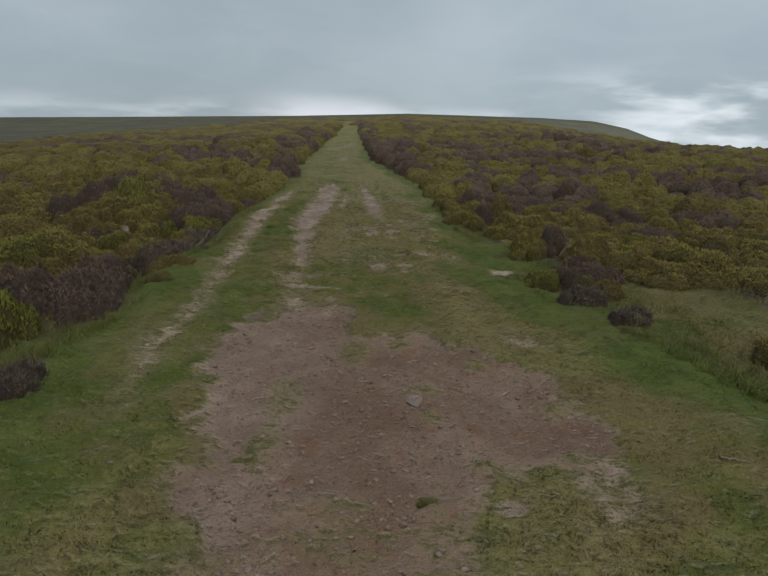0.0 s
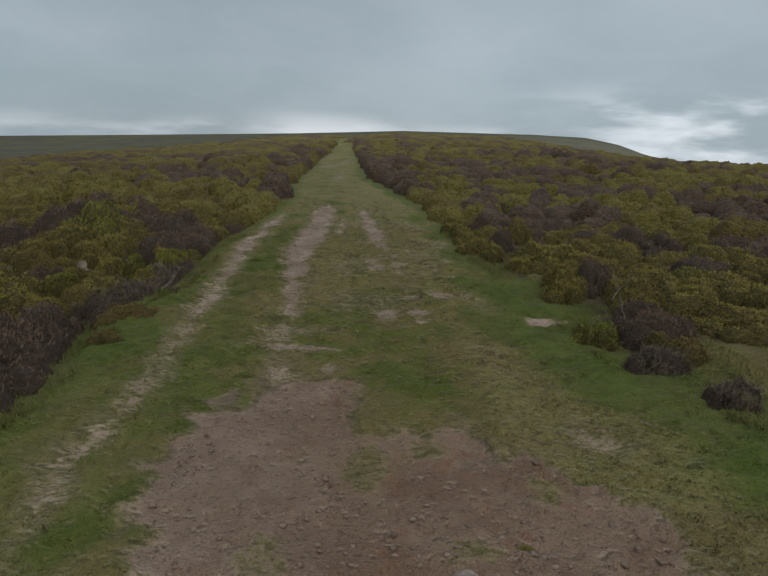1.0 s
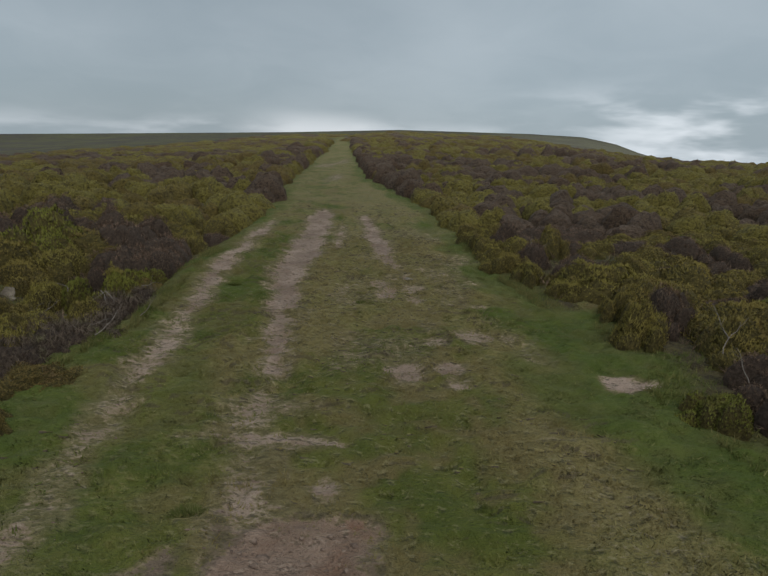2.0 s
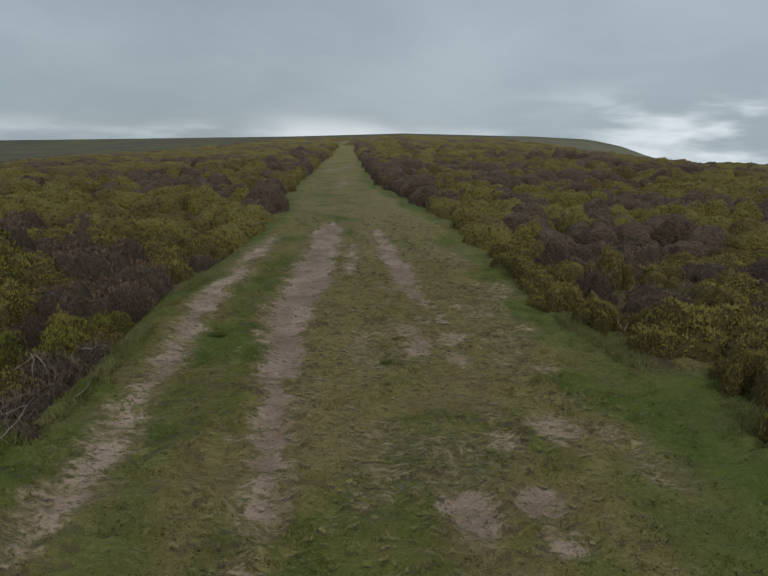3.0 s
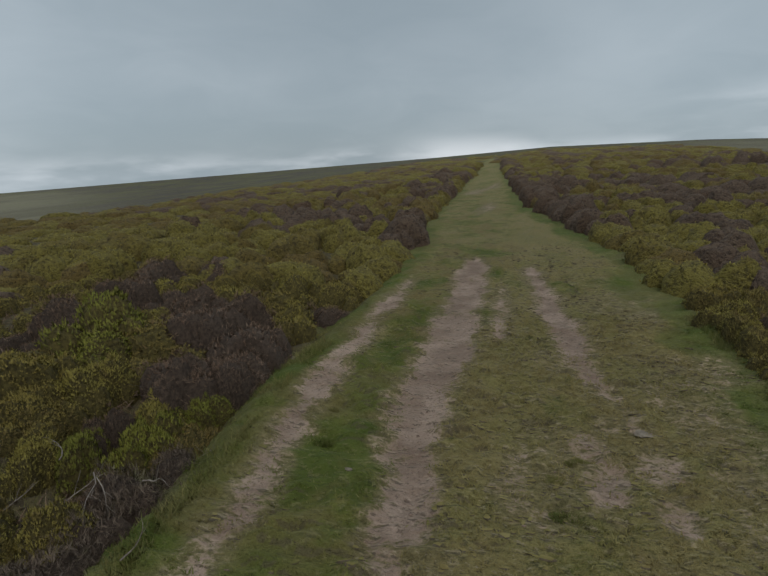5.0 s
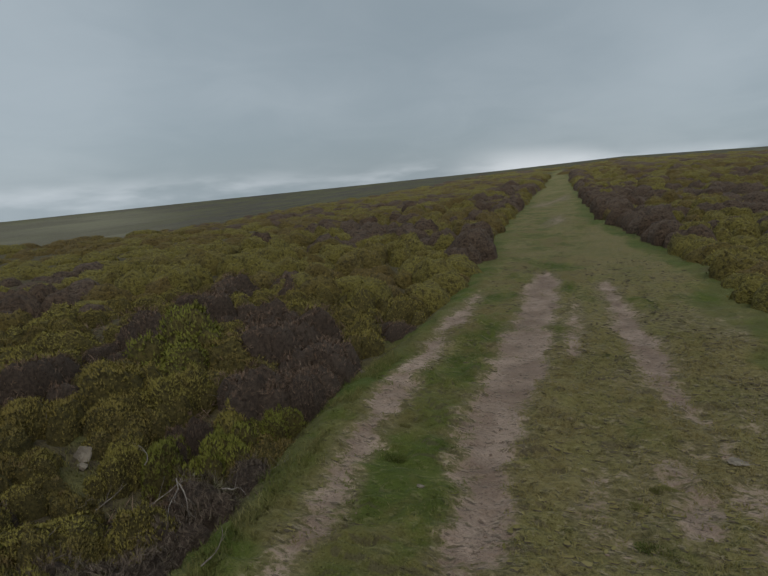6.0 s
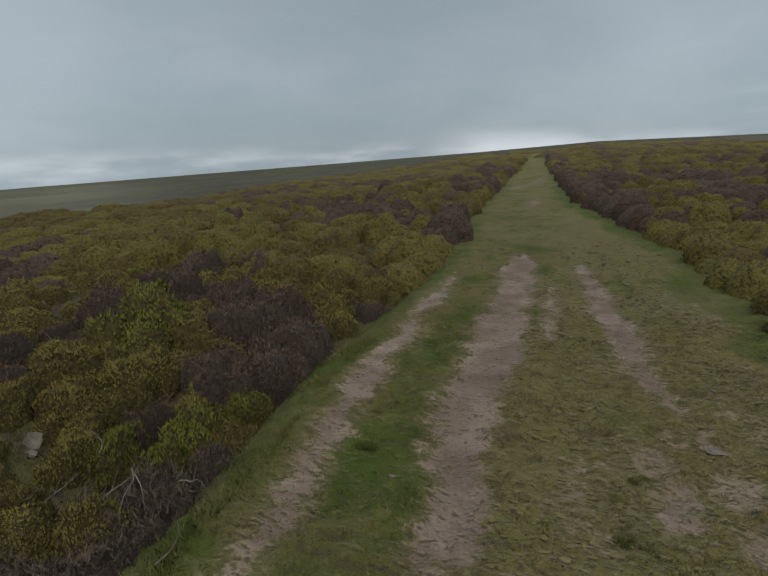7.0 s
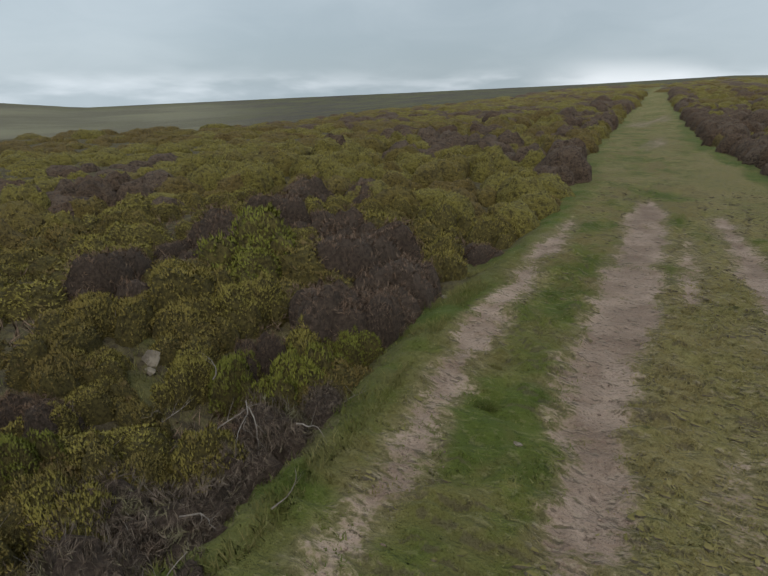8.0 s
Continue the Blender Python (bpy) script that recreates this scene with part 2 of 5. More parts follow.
def leaf_material(name, old, young, other, dead, rough=0.75, share=0.25):
    """Shoots with young tips on older growth; they differ one by one, bush by bush and over the moor."""
    m, t, surface = material(name, rough)
    each = t.nodes.new("ShaderNodeNewGeometry")
    whole = t.nodes.new("ShaderNodeObjectInfo").outputs["Random"]
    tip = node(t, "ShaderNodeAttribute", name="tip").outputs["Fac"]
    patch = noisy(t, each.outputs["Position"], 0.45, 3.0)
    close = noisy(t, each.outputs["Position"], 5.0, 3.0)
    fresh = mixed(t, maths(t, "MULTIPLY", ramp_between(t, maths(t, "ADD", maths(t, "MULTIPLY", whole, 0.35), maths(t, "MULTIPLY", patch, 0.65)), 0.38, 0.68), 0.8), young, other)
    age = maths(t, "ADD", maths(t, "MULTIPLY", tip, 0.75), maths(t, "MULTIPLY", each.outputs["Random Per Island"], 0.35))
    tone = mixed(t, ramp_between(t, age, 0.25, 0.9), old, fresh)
    tone = mixed(t, maths(t, "MULTIPLY", ramp_between(t, close, 0.55, 0.66), 0.75), tone, dead)
    link(t, tone, surface.inputs["Base Color"])
    see_through(t, surface, tone, share)
    return m


def blade_material():
    m, t, surface = material("grass_blades", 0.75)
    each = t.nodes.new("ShaderNodeNewGeometry")
    cover = node(t, "ShaderNodeAttribute", name="cover")
    parts = t.nodes.new("ShaderNodeSeparateColor")
    link(t, cover.outputs["Color"], parts.inputs[0])
    tone, _, _, _, _ = turf(t, each.outputs["Position"], parts.outputs[1], parts.outputs[2])
    tone = mixed(t, maths(t, "MULTIPLY", ramp_between(t, each.outputs["Random Per Island"], 0.75, 0.98), 0.4), tone, (0.24, 0.20, 0.09))
    tone = mixed(t, 1.0, tone, (1.12, 1.1, 1.05), "MULTIPLY")
    link(t, tone, surface.inputs["Base Color"])
    see_through(t, surface, tone, 0.3)
    return m


def plain_rough(name, dark, light, scale, rough=0.9, depth=0.01):
    m, t, surface = material(name, rough)
    where = t.nodes.new("ShaderNodeTexCoord").outputs["Object"]
    a, b = noisy(t, where, scale, 5.0, 0.65), noisy(t, where, scale * 6, 3.0)
    tone = mixed(t, ramp_between(t, a, 0.32, 0.68), dark, light)
    tone = mixed(t, maths(t, "MULTIPLY", ramp_between(t, b, 0.55, 0.75), 0.4), tone, dark)
    link(t, tone, surface.inputs["Base Color"])
    relief(t, surface, b, depth)
    return m


def mound_material(name, dark, light, other, old):
    """The close-grown skin of bushes far off, darkened for missing self-shadow, most in its hollows; mounds differ one
    from another.
    """
    m, t, surface = material(name, 0.95)
    where = t.nodes.new("ShaderNodeNewGeometry").outputs["Position"]
    own = node(t, "ShaderNodeAttribute", name="tone").outputs["Fac"]
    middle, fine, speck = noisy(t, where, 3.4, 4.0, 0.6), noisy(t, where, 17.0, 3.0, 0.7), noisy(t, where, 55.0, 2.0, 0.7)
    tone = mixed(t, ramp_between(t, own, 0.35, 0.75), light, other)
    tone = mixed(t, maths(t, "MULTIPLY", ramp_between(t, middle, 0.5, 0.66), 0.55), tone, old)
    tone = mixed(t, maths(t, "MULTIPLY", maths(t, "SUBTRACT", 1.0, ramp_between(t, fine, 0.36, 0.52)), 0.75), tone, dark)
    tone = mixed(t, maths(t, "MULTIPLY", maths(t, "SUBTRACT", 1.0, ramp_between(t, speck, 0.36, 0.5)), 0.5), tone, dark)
    link(t, tone, surface.inputs["Base Color"])
    heads = noisy(t, where, 7.5, 3.0, 0.6)
    relief(t, surface, maths(t, "ADD", maths(t, "MULTIPLY", heads, 1.2), maths(t, "ADD", fine, maths(t, "MULTIPLY", speck, 0.4))), 0.09)
    return m


def far_leaf_material(name, old, light, other):
    """Shoots that stand off the skin of the far mounds, in the colour of their mound."""
    m, t, surface = material(name, 0.8)
    each = t.nodes.new("ShaderNodeNewGeometry").outputs["Random Per Island"]
    own = node(t, "ShaderNodeAttribute", name="tone").outputs["Fac"]
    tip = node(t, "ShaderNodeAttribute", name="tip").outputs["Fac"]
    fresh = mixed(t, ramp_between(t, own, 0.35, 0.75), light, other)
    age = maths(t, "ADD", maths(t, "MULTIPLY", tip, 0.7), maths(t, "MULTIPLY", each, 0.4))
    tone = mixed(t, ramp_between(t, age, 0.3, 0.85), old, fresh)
    link(t, tone, surface.inputs["Base Color"])
    see_through(t, surface, tone, 0.2)
    return m


GROUND = ground_material()
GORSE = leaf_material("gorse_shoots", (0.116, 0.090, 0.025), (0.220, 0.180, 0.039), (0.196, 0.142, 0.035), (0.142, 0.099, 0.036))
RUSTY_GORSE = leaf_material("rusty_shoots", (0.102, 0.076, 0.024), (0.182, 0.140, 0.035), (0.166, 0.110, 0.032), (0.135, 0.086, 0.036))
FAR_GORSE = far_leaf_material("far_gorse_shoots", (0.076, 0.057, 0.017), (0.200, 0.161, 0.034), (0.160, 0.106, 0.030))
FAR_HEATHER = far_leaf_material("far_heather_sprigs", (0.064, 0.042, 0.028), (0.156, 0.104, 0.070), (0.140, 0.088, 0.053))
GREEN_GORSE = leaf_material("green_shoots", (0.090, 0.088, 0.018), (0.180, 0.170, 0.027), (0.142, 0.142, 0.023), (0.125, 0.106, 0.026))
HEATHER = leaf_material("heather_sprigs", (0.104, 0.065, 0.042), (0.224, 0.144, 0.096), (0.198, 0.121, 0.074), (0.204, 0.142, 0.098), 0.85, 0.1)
# bush cores coloured dark so that gaps between shoots look shaded
GORSE_SHADY_CORE = plain_rough("gorse_inside", (0.050, 0.038, 0.013), (0.125, 0.097, 0.027), 26.0, 0.95, 0.03)
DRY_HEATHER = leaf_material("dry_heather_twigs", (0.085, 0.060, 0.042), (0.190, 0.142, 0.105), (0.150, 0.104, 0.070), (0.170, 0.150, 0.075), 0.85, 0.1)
HEATHER_SHADY_CORE = plain_rough("heather_inside", (0.044, 0.029, 0.019), (0.098, 0.066, 0.047), 34.0, 0.95, 0.03)
TWIG = plain_rough("bare_twig", (0.10, 0.078, 0.062), (0.21, 0.175, 0.145), 20.0, 0.85, 0.004)
STONE = plain_rough("field_stone", (0.130, 0.095, 0.078), (0.245, 0.190, 0.158), 14.0, 0.85, 0.006)
CLOD = plain_rough("earth_crumbs", (0.085, 0.055, 0.040), (0.205, 0.142, 0.104), 30.0, 0.95, 0.003)
PALE_STONE = plain_rough("pale_stone", (0.095, 0.075, 0.055), (0.190, 0.154, 0.115), 10.0, 0.85, 0.01)
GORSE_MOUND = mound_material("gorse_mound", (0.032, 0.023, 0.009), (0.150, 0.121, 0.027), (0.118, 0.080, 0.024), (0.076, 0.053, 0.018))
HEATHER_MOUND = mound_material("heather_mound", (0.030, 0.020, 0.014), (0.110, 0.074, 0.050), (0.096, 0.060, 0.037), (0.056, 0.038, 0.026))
BLADE = blade_material()
# soil set dark to give the shade under the turf lips
TORN_SOIL_SHADE = plain_rough("torn_soil_shade", (0.046, 0.036, 0.022), (0.095, 0.074, 0.046), 40.0, 0.95, 0.002)


# ---- the lie of the land ----
def hash_noise(x, y, seed=0):
    """Smooth noise from 0 to 1 on arrays."""
    x, y = np.asarray(x, float), np.asarray(y, float)
    i, j = np.floor(x).astype(np.int64), np.floor(y).astype(np.int64)
    u, v = x - i, y - j
    u, v = u * u * (3 - 2 * u), v * v * (3 - 2 * v)

    def corner(a, b):
        n = (a * 374761393 + b * 668265263 + seed * 974711) & 0x7FFFFFFF
        n = ((n ^ (n >> 13)) * 1274126177) & 0x7FFFFFFF
        return ((n ^ (n >> 16)) & 0xFFFF) / 65535.0

    return (corner(i, j) * (1 - u) + corner(i + 1, j) * u) * (1 - v) + (corner(i, j + 1) * (1 - u) + corner(i + 1, j + 1) * u) * v


def smooth(low, high, v):
    s = np.clip((v - low) / (high - low), 0, 1)
    return s * s * (3 - 2 * s)


# how high the land stands over the level, in degrees at eye height, by bearing (rows) and distance (columns)
REACH = (25, 45, 80, 150, 300, 430)
LAND = {
    -180: (-3.6, -2.0, -1.2, -0.9, -0.8, -0.8),
    -90: (-3.8, -4.4, -4.6, -3.8, -2.0, -0.7),
    -64: (-3.8, -4.5, -4.6, -4.0, -2.2, -1.0),
    -57.5: (-3.7, -4.4, -4.5, -4.0, -2.4, -1.5),
    -46: (-3.66, -3.5, -3.7, -3.2, -1.9, -1.05),
    -29: (-3.6, -2.3, -2.0, -1.6, -1.0, -0.35),
    -10: (-3.6, -2.0, -0.9, 0.0, 0.45, 0.5),
    -2: (-3.6, -1.95, -0.8, 0.2, 0.75, 0.95),
    1: (-3.6, -1.9, -0.7, 0.3, 0.9, 1.12),
    14: (-3.5, -1.8, -0.6, 0.2, 0.7, 1.15),
    19: (-3.4, -1.8, -0.8, -0.3, 0.45, 1.0),
    22: (-3.35, -1.8, -0.9, -0.6, -0.05, 0.45),
    24.5: (-3.3, -1.85, -1.2, -1.15, -0.7, -0.42),
    34: (-3.3, -2.0, -1.5, -1.65, -1.7, -1.9),
    180: (-3.6, -2.0, -1.2, -0.9, -0.8, -0.8),
}
LAND_FROM = (0.0, 4.0, 1.6)


def land(x, y):
    """The height of the ground without its small unevenness."""
    dx, dy = x - LAND_FROM[0], y - LAND_FROM[1]
    r, bearing = np.hypot(dx, dy), np.degrees(np.arctan2(dx, dy))
    keys = np.array(list(LAND))
    rows = [np.interp(bearing, keys, [LAND[k][n] for k in LAND]) for n in range(len(REACH))]
    level = -np.degrees(np.arctan2(LAND_FROM[2], np.maximum(r, 0.1)))
    s = np.log(np.maximum(r, 1.0))
    knots = [math.log(k) for k in (12, *REACH, 5000)]
    first = np.full_like(r, -math.degrees(math.atan2(LAND_FROM[2], 12)))
    values = [first, *rows, rows[-1] - 3.0]
    el = np.where(r < 12, level, values[-1])
    for k in range(len(knots) - 1):
        f = np.clip((s - knots[k]) / (knots[k + 1] - knots[k]), 0, 1)
        here = (s >= knots[k]) & (s < knots[k + 1])
        if k == 0:
            q = 1 / r.clip(0.1)
            f = (1 / 12 - q) / (1 / 12 - 1 / 25)
        el = np.where(here, values[k] * (1 - f) + values[k + 1] * f, el)
    return np.where(r < 12, 0.0, LAND_FROM[2] + r * np.tan(np.radians(el)))


# the grass track between the bushes: (distance along, edge)
TRACK_LEFT = ((-6, -2.4), (2, -2.0), (3.7, -1.85), (4.2, -1.72), (5.0, -1.8), (5.6, -1.85), (6.3, -1.98), (7, -1.85), (8.3, -1.92), (9.3, -2.05), (11.5, -2.07), (15.5, -2.4), (19, -2.85), (22, -3.25), (36, -4.5), (40, -5.0), (95, -9.6), (160, -15))
TRACK_RIGHT = ((-6, 4.4), (2, 3.7), (4.4, 2.8), (5.1, 2.35), (6, 2.2), (7.3, 2.1), (8.5, 1.9), (9.7, 1.72), (11.7, 1.55), (14.7, 1.5), (17.4, 1.05), (18.9, 0.73), (25, -0.4), (51, -2.4), (95, -5.6), (160, -11))


def edges(y):
    return np.interp(y, *zip(*TRACK_LEFT)), np.interp(y, *zip(*TRACK_RIGHT))


# worn ruts: (distance along, middle, width)
RUTS = (
    ((2.5, -0.90, 0.08), (2.9, -0.93, 0.14), (3.36, -1.01, 0.22), (3.72, -1.12, 0.16), (4.22, -1.05, 0.20), (4.65, -1.07, 0.15), (5.4, -1.19, 0.15), (5.93, -1.27, 0.13), (6.6, -1.33, 0.20), (7.2, -1.43, 0.23), (7.78, -1.47, 0.17), (8.4, -1.54, 0.15), (9.3, -1.66, 0.20), (10.3, -1.69, 0.19), (11.6, -1.79, 0.19), (12.7, -1.82, 0.16), (13.6, -1.9, 0.04)),
    ((4.6, -0.2, 0.5), (5.0, -0.28, 0.34), (5.5, -0.44, 0.27), (6.0, -0.42, 0.08), (6.2, -0.43, 0.14), (6.55, -0.47, 0.22), (6.93, -0.53, 0.22), (7.4, -0.60, 0.3), (7.64, -0.64, 0.33), (8.05, -0.66, 0.31), (8.45, -0.78, 0.44), (9.2, -0.82, 0.46), (9.7, -0.83, 0.5), (10.8, -0.84, 0.6), (12.3, -0.92, 0.55), (14.3, -1.05, 0.47), (15.0, -1.1, 0.05)),
    ((8.7, 0.60, 0.05), (8.8, 0.58, 0.11), (9.2, 0.5, 0.10), (9.6, 0.37, 0.21), (10.4, 0.27, 0.25), (11.3, 0.17, 0.3), (12.4, 0.03, 0.29), (14.0, -0.13, 0.18), (14.4, -0.15, 0.05)),
    ((10.3, -0.38, 0.08), (10.7, -0.39, 0.16), (11.8, -0.47, 0.17), (13.0, -0.52, 0.08)),
)
# worn spots: middle x, y, half width, half length, strength
SPOTS = ((-0.32, 5.72, 0.24, 0.10, 0.6), (-0.30, 5.36, 0.34, 0.10, 0.75), (0.0, 5.35, 0.16, 0.035, 1.0), (0.06, 4.94, 0.08, 0.10, 0.8), (0.40, 8.88, 0.14, 0.12, 0.55), (-0.16, 8.11, 0.12, 0.10, 0.55), (0.07, 6.95, 0.10, 0.09, 0.5), (0.67, 7.23, 0.10, 0.2, 0.5), (1.24, 7.9, 0.10, 0.10, 0.5),
         (0.26, 8.61, 0.16, 0.22, 0.8), (0.32, 8.18, 0.16, 0.26, 0.9), (0.62, 8.48, 0.13, 0.26, 0.7), (0.60, 8.04, 0.12, 0.2, 0.8), (0.44, 6.28, 0.14, 0.18, 1.0),
         (0.80, 6.36, 0.12, 0.13, 0.9), (0.84, 6.12, 0.10, 0.12, 0.8), (1.07, 7.04, 0.15, 0.16, 0.8), (0.73, 6.86, 0.10, 0.16, 0.7), (1.34, 6.95, 0.12, 0.12, 0.6), (-0.12, 8.3, 0.10, 0.4, 0.5),
         (1.72, 4.1, 0.25, 0.2, 0.6), (1.75, 2.5, 0.15, 0.5, 0.7), (1.24, 2.09, 0.08, 0.05, 0.9), (2.0, 6.22, 0.17, 0.12, 1.1), (-1.8, 25, 0.35, 2.0, 0.6), (-3.5, 37.6, 0.5, 3.0, 0.6), (-2.9, 42, 0.5, 3.0, 0.6))
SCRAPE = ((-0.10, 1.9), (-0.28, 2.3), (-0.40, 2.75), (-0.47, 3.2), (-0.62, 3.8), (-0.60, 4.15), (-0.30, 4.7), (0.20, 4.62), (0.33, 4.2), (0.81, 4.07), (1.25, 3.8), (1.82, 3.4), (1.74, 2.9), (1.68, 2.3), (1.15, 2.35), (0.98, 1.9), (0.9, 1.0), (0.1, 1.0))

# grass that stands in the scrape: middle x, y, half width, half length
TUFTS = ((0.02, 2.95, 0.10, 0.30), (0.42, 3.70, 0.10, 0.22), (0.85, 3.18, 0.10, 0.07), (0.90, 2.88, 0.06, 0.06), (1.28, 3.62, 0.12, 0.14), (0.02, 2.5, 0.07, 0.22), (0.75, 3.95, 0.14, 0.10))


# open rough grass among the bushes: middle x, y, half sizes
GLADES = ((3.6, 4.75, 1.0, 1.2), (3.2, 2.6, 1.2, 1.2), (-3.15, 7.6, 0.2, 0.12), (-3.6, 8.0, 0.4, 0.14), (2.45, 8.0, 0.25, 0.5))


def inside_by(x, y, outline):
    """How far points lie inside an outline (negative: outside)."""
    far, inner = np.full(x.shape, 1e9), np.zeros(x.shape, bool)
    for (ax, ay), (bx, by) in zip(outline, outline[1:] + outline[:1]):
        ex, ey = bx - ax, by - ay
        f = np.clip(((x - ax) * ex + (y - ay) * ey) / (ex * ex + ey * ey), 0, 1)
        far = np.minimum(far, np.hypot(x - ax - f * ex, y - ay - f * ey))
        inner ^= ((ay > y) != (by > y)) & (x < (bx - ax) * (y - ay) / (by - ay + 1e-12) + ax)
    return np.where(inner, far, -far)


def worn(x, y):
    """How worn the turf is, and how much of that is the raw scrape."""
    wobble = (hash_noise(x * 3.2, y * 3.2, 3) - 0.5) * 0.13 + (hash_noise(x * 8, y * 10, 4) - 0.5) * 0.10
    patchy = 0.45 + 0.85 * hash_noise(x * 2.1, y * 2.1, 8) * (0.6 + 0.4 * hash_noise(x * 5.5, y * 5.5, 7)) + 0.1
    bare = np.zeros(x.shape)
    for rut in RUTS:
        along, middle, width = zip(*rut)
        half = np.interp(y, along, width, 0, 0) / 2
        off = half + wobble * np.minimum(1, half * 8) - np.abs(x - np.interp(y, along, middle))
        bare = np.maximum(bare, np.minimum(0.95, patchy) * (0.58 + 0.42 * smooth(5.0, 6.6, y)) * smooth(-0.18, 0.12, off - 0.3 * half) * smooth(0.01, 0.09, half))
    for px, py, rx, ry, strong in SPOTS:
        d = np.hypot((x - px) / rx, (y - py) / ry) + wobble * 5
        bare = np.maximum(bare, 0.74 * strong * smooth(1.5, 0.4, d))
    thinly = smooth(0.42, 0.72, hash_noise(x * 2.0, y * 1.5, 91)) * smooth(5.0, 6.5, y) * smooth(14, 11, y) * smooth(-0.4, 0.1, x) * smooth(1.8, 1.3, x)
    bare = np.maximum(bare, 0.29 * thinly)
    raw = smooth(-0.15, 0.11, inside_by(x, y, SCRAPE) + wobble * 2.4)
    thin = 0.97 - 0.22 * smooth(2.5, 1.7, y + (hash_noise(x * 3, y * 3, 9) - 0.5) * 1.6)
    share = np.maximum(bare, raw * thin * np.minimum(1, patchy + 0.1))
    for px, py, rx, ry in TUFTS:
        share = share * (1 - 0.52 * smooth(1.7, 0.3, np.hypot((x - px) / rx, (y - py) / ry) + wobble * 5))
    torn = (hash_noise(x * 7, y * 12, 14) - 0.5) * 0.55 + (hash_noise(x * 17, y * 27, 15) - 0.5) * 0.45
    return np.clip(share + torn * 0.40 * smooth(0.03, 0.25, share), 0, 1), raw


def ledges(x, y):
    """Small torn steps in the trodden turf, facing down the track: rise and the torn faces darkened for shade."""
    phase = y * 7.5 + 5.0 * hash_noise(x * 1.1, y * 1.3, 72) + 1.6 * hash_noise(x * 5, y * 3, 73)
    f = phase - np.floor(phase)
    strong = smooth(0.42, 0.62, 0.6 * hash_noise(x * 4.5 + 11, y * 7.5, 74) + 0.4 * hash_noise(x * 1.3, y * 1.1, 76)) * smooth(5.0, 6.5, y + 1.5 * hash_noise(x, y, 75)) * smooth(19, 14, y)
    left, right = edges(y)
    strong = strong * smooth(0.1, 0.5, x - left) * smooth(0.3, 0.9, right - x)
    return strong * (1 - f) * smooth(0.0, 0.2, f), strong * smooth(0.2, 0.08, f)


def scrape_rim_shade(x, y):
    """The torn rim of turf round the upper end of the scrape, as a band of painted shade."""
    ins = inside_by(x, y, SCRAPE) + (hash_noise(x * 3.2, y * 3.2, 3) - 0.5) * 0.31 + (hash_noise(x * 8, y * 10, 4) - 0.5) * 0.24
    return 0.8 * smooth(-0.07, -0.03, ins) * smooth(0.05, 0.0, ins) * smooth(3.3, 3.9, y) * (0.4 + 0.6 * hash_noise(x * 5, y * 5, 45))


def unevenness(x, y):
    near = smooth(40, 14, np.hypot(x, y - 6))
    low = (hash_noise(x * 0.55, y * 0.55, 1) - 0.5) * 0.06
    humps = (hash_noise(x * 2.6, y * 4.2, 2) - 0.5) * 0.035
    tufts = (hash_noise(x * 8, y * 13, 5) - 0.5) * 0.050 + (hash_noise(x * 15, y * 24, 6) - 0.5) * 0.024
    crumbs = (hash_noise(x * 13, y * 17, 12) - 0.5) * 0.026 + (hash_noise(x * 30, y * 32, 13) - 0.5) * 0.020
    bare, raw = worn(x, y)
    left = edges(y)[0]
    hollow = smooth(-0.12, 0.32, left - x) * smooth(1.9, 0.8, left - x) * smooth(3.5, 5.5, y) * smooth(17, 13, y)
    low = low - 0.17 * hollow + 0.03 * smooth(0.45, 0.2, np.abs(x - left - 0.22)) * smooth(4.5, 6, y) * smooth(14, 11, y)
    return near * (low + humps * (1 - 0.6 * bare) + tufts * (1 - 0.6 * bare) + crumbs * (0.35 + 0.35 * bare + 0.5 * raw * bare) - 0.026 * bare - 0.004 * raw + 0.045 * ledges(x, y)[0] * (1 - 0.75 * bare))


def ground_height(x, y):
    x, y = np.asarray(x, float), np.asarray(y, float)
    return land(x, y) + unevenness(x, y)


def steps(low, high, fine, low_end, high_end, grow):
    """Grid lines: fine from low to high, then growing out to both ends."""
    middle = list(np.arange(low, high + fine / 2, fine))
    for end, sign in ((high_end, 1), (low_end, -1)):
        at, step = (middle[-1] if sign > 0 else middle[0]), fine
        while (end - at) * sign > 0:
            step = min(step * (grow if step < 0.09 and sign > 0 else 1.13), 8.0 if abs(at) < 460 else 600)
            at += sign * step
            middle = middle + [at] if sign > 0 else [at] + middle
    return np.array(middle)


def mesh_from(name, verts, faces, mat=None):
    """A mesh from arrays of corners and of equal-sided faces."""
    verts, faces = np.asarray(verts, np.float32), np.asarray(faces, np.int32)
    me = bpy.data.meshes.new(name)
    sides = faces.shape[1]
    me.vertices.add(len(verts)), me.loops.add(faces.size), me.polygons.add(len(faces))
    me.vertices.foreach_set("co", verts.ravel())
    me.loops.foreach_set("vertex_index", faces.ravel())
    me.polygons.foreach_set("loop_start", np.arange(0, faces.size, sides, dtype=np.int32))
    me.update(calc_edges=True)
    if mat:
        me.materials.append(mat)
    return me


# how far out the bushes reach, by bearing
FIELD_REACH = ((-180, 24), (-64, 24), (-44, 27), (-36, 44), (-30, 72), (-20, 115), (-9, 220), (10, 300), (16, 150), (24, 110), (40, 75), (180, 75))


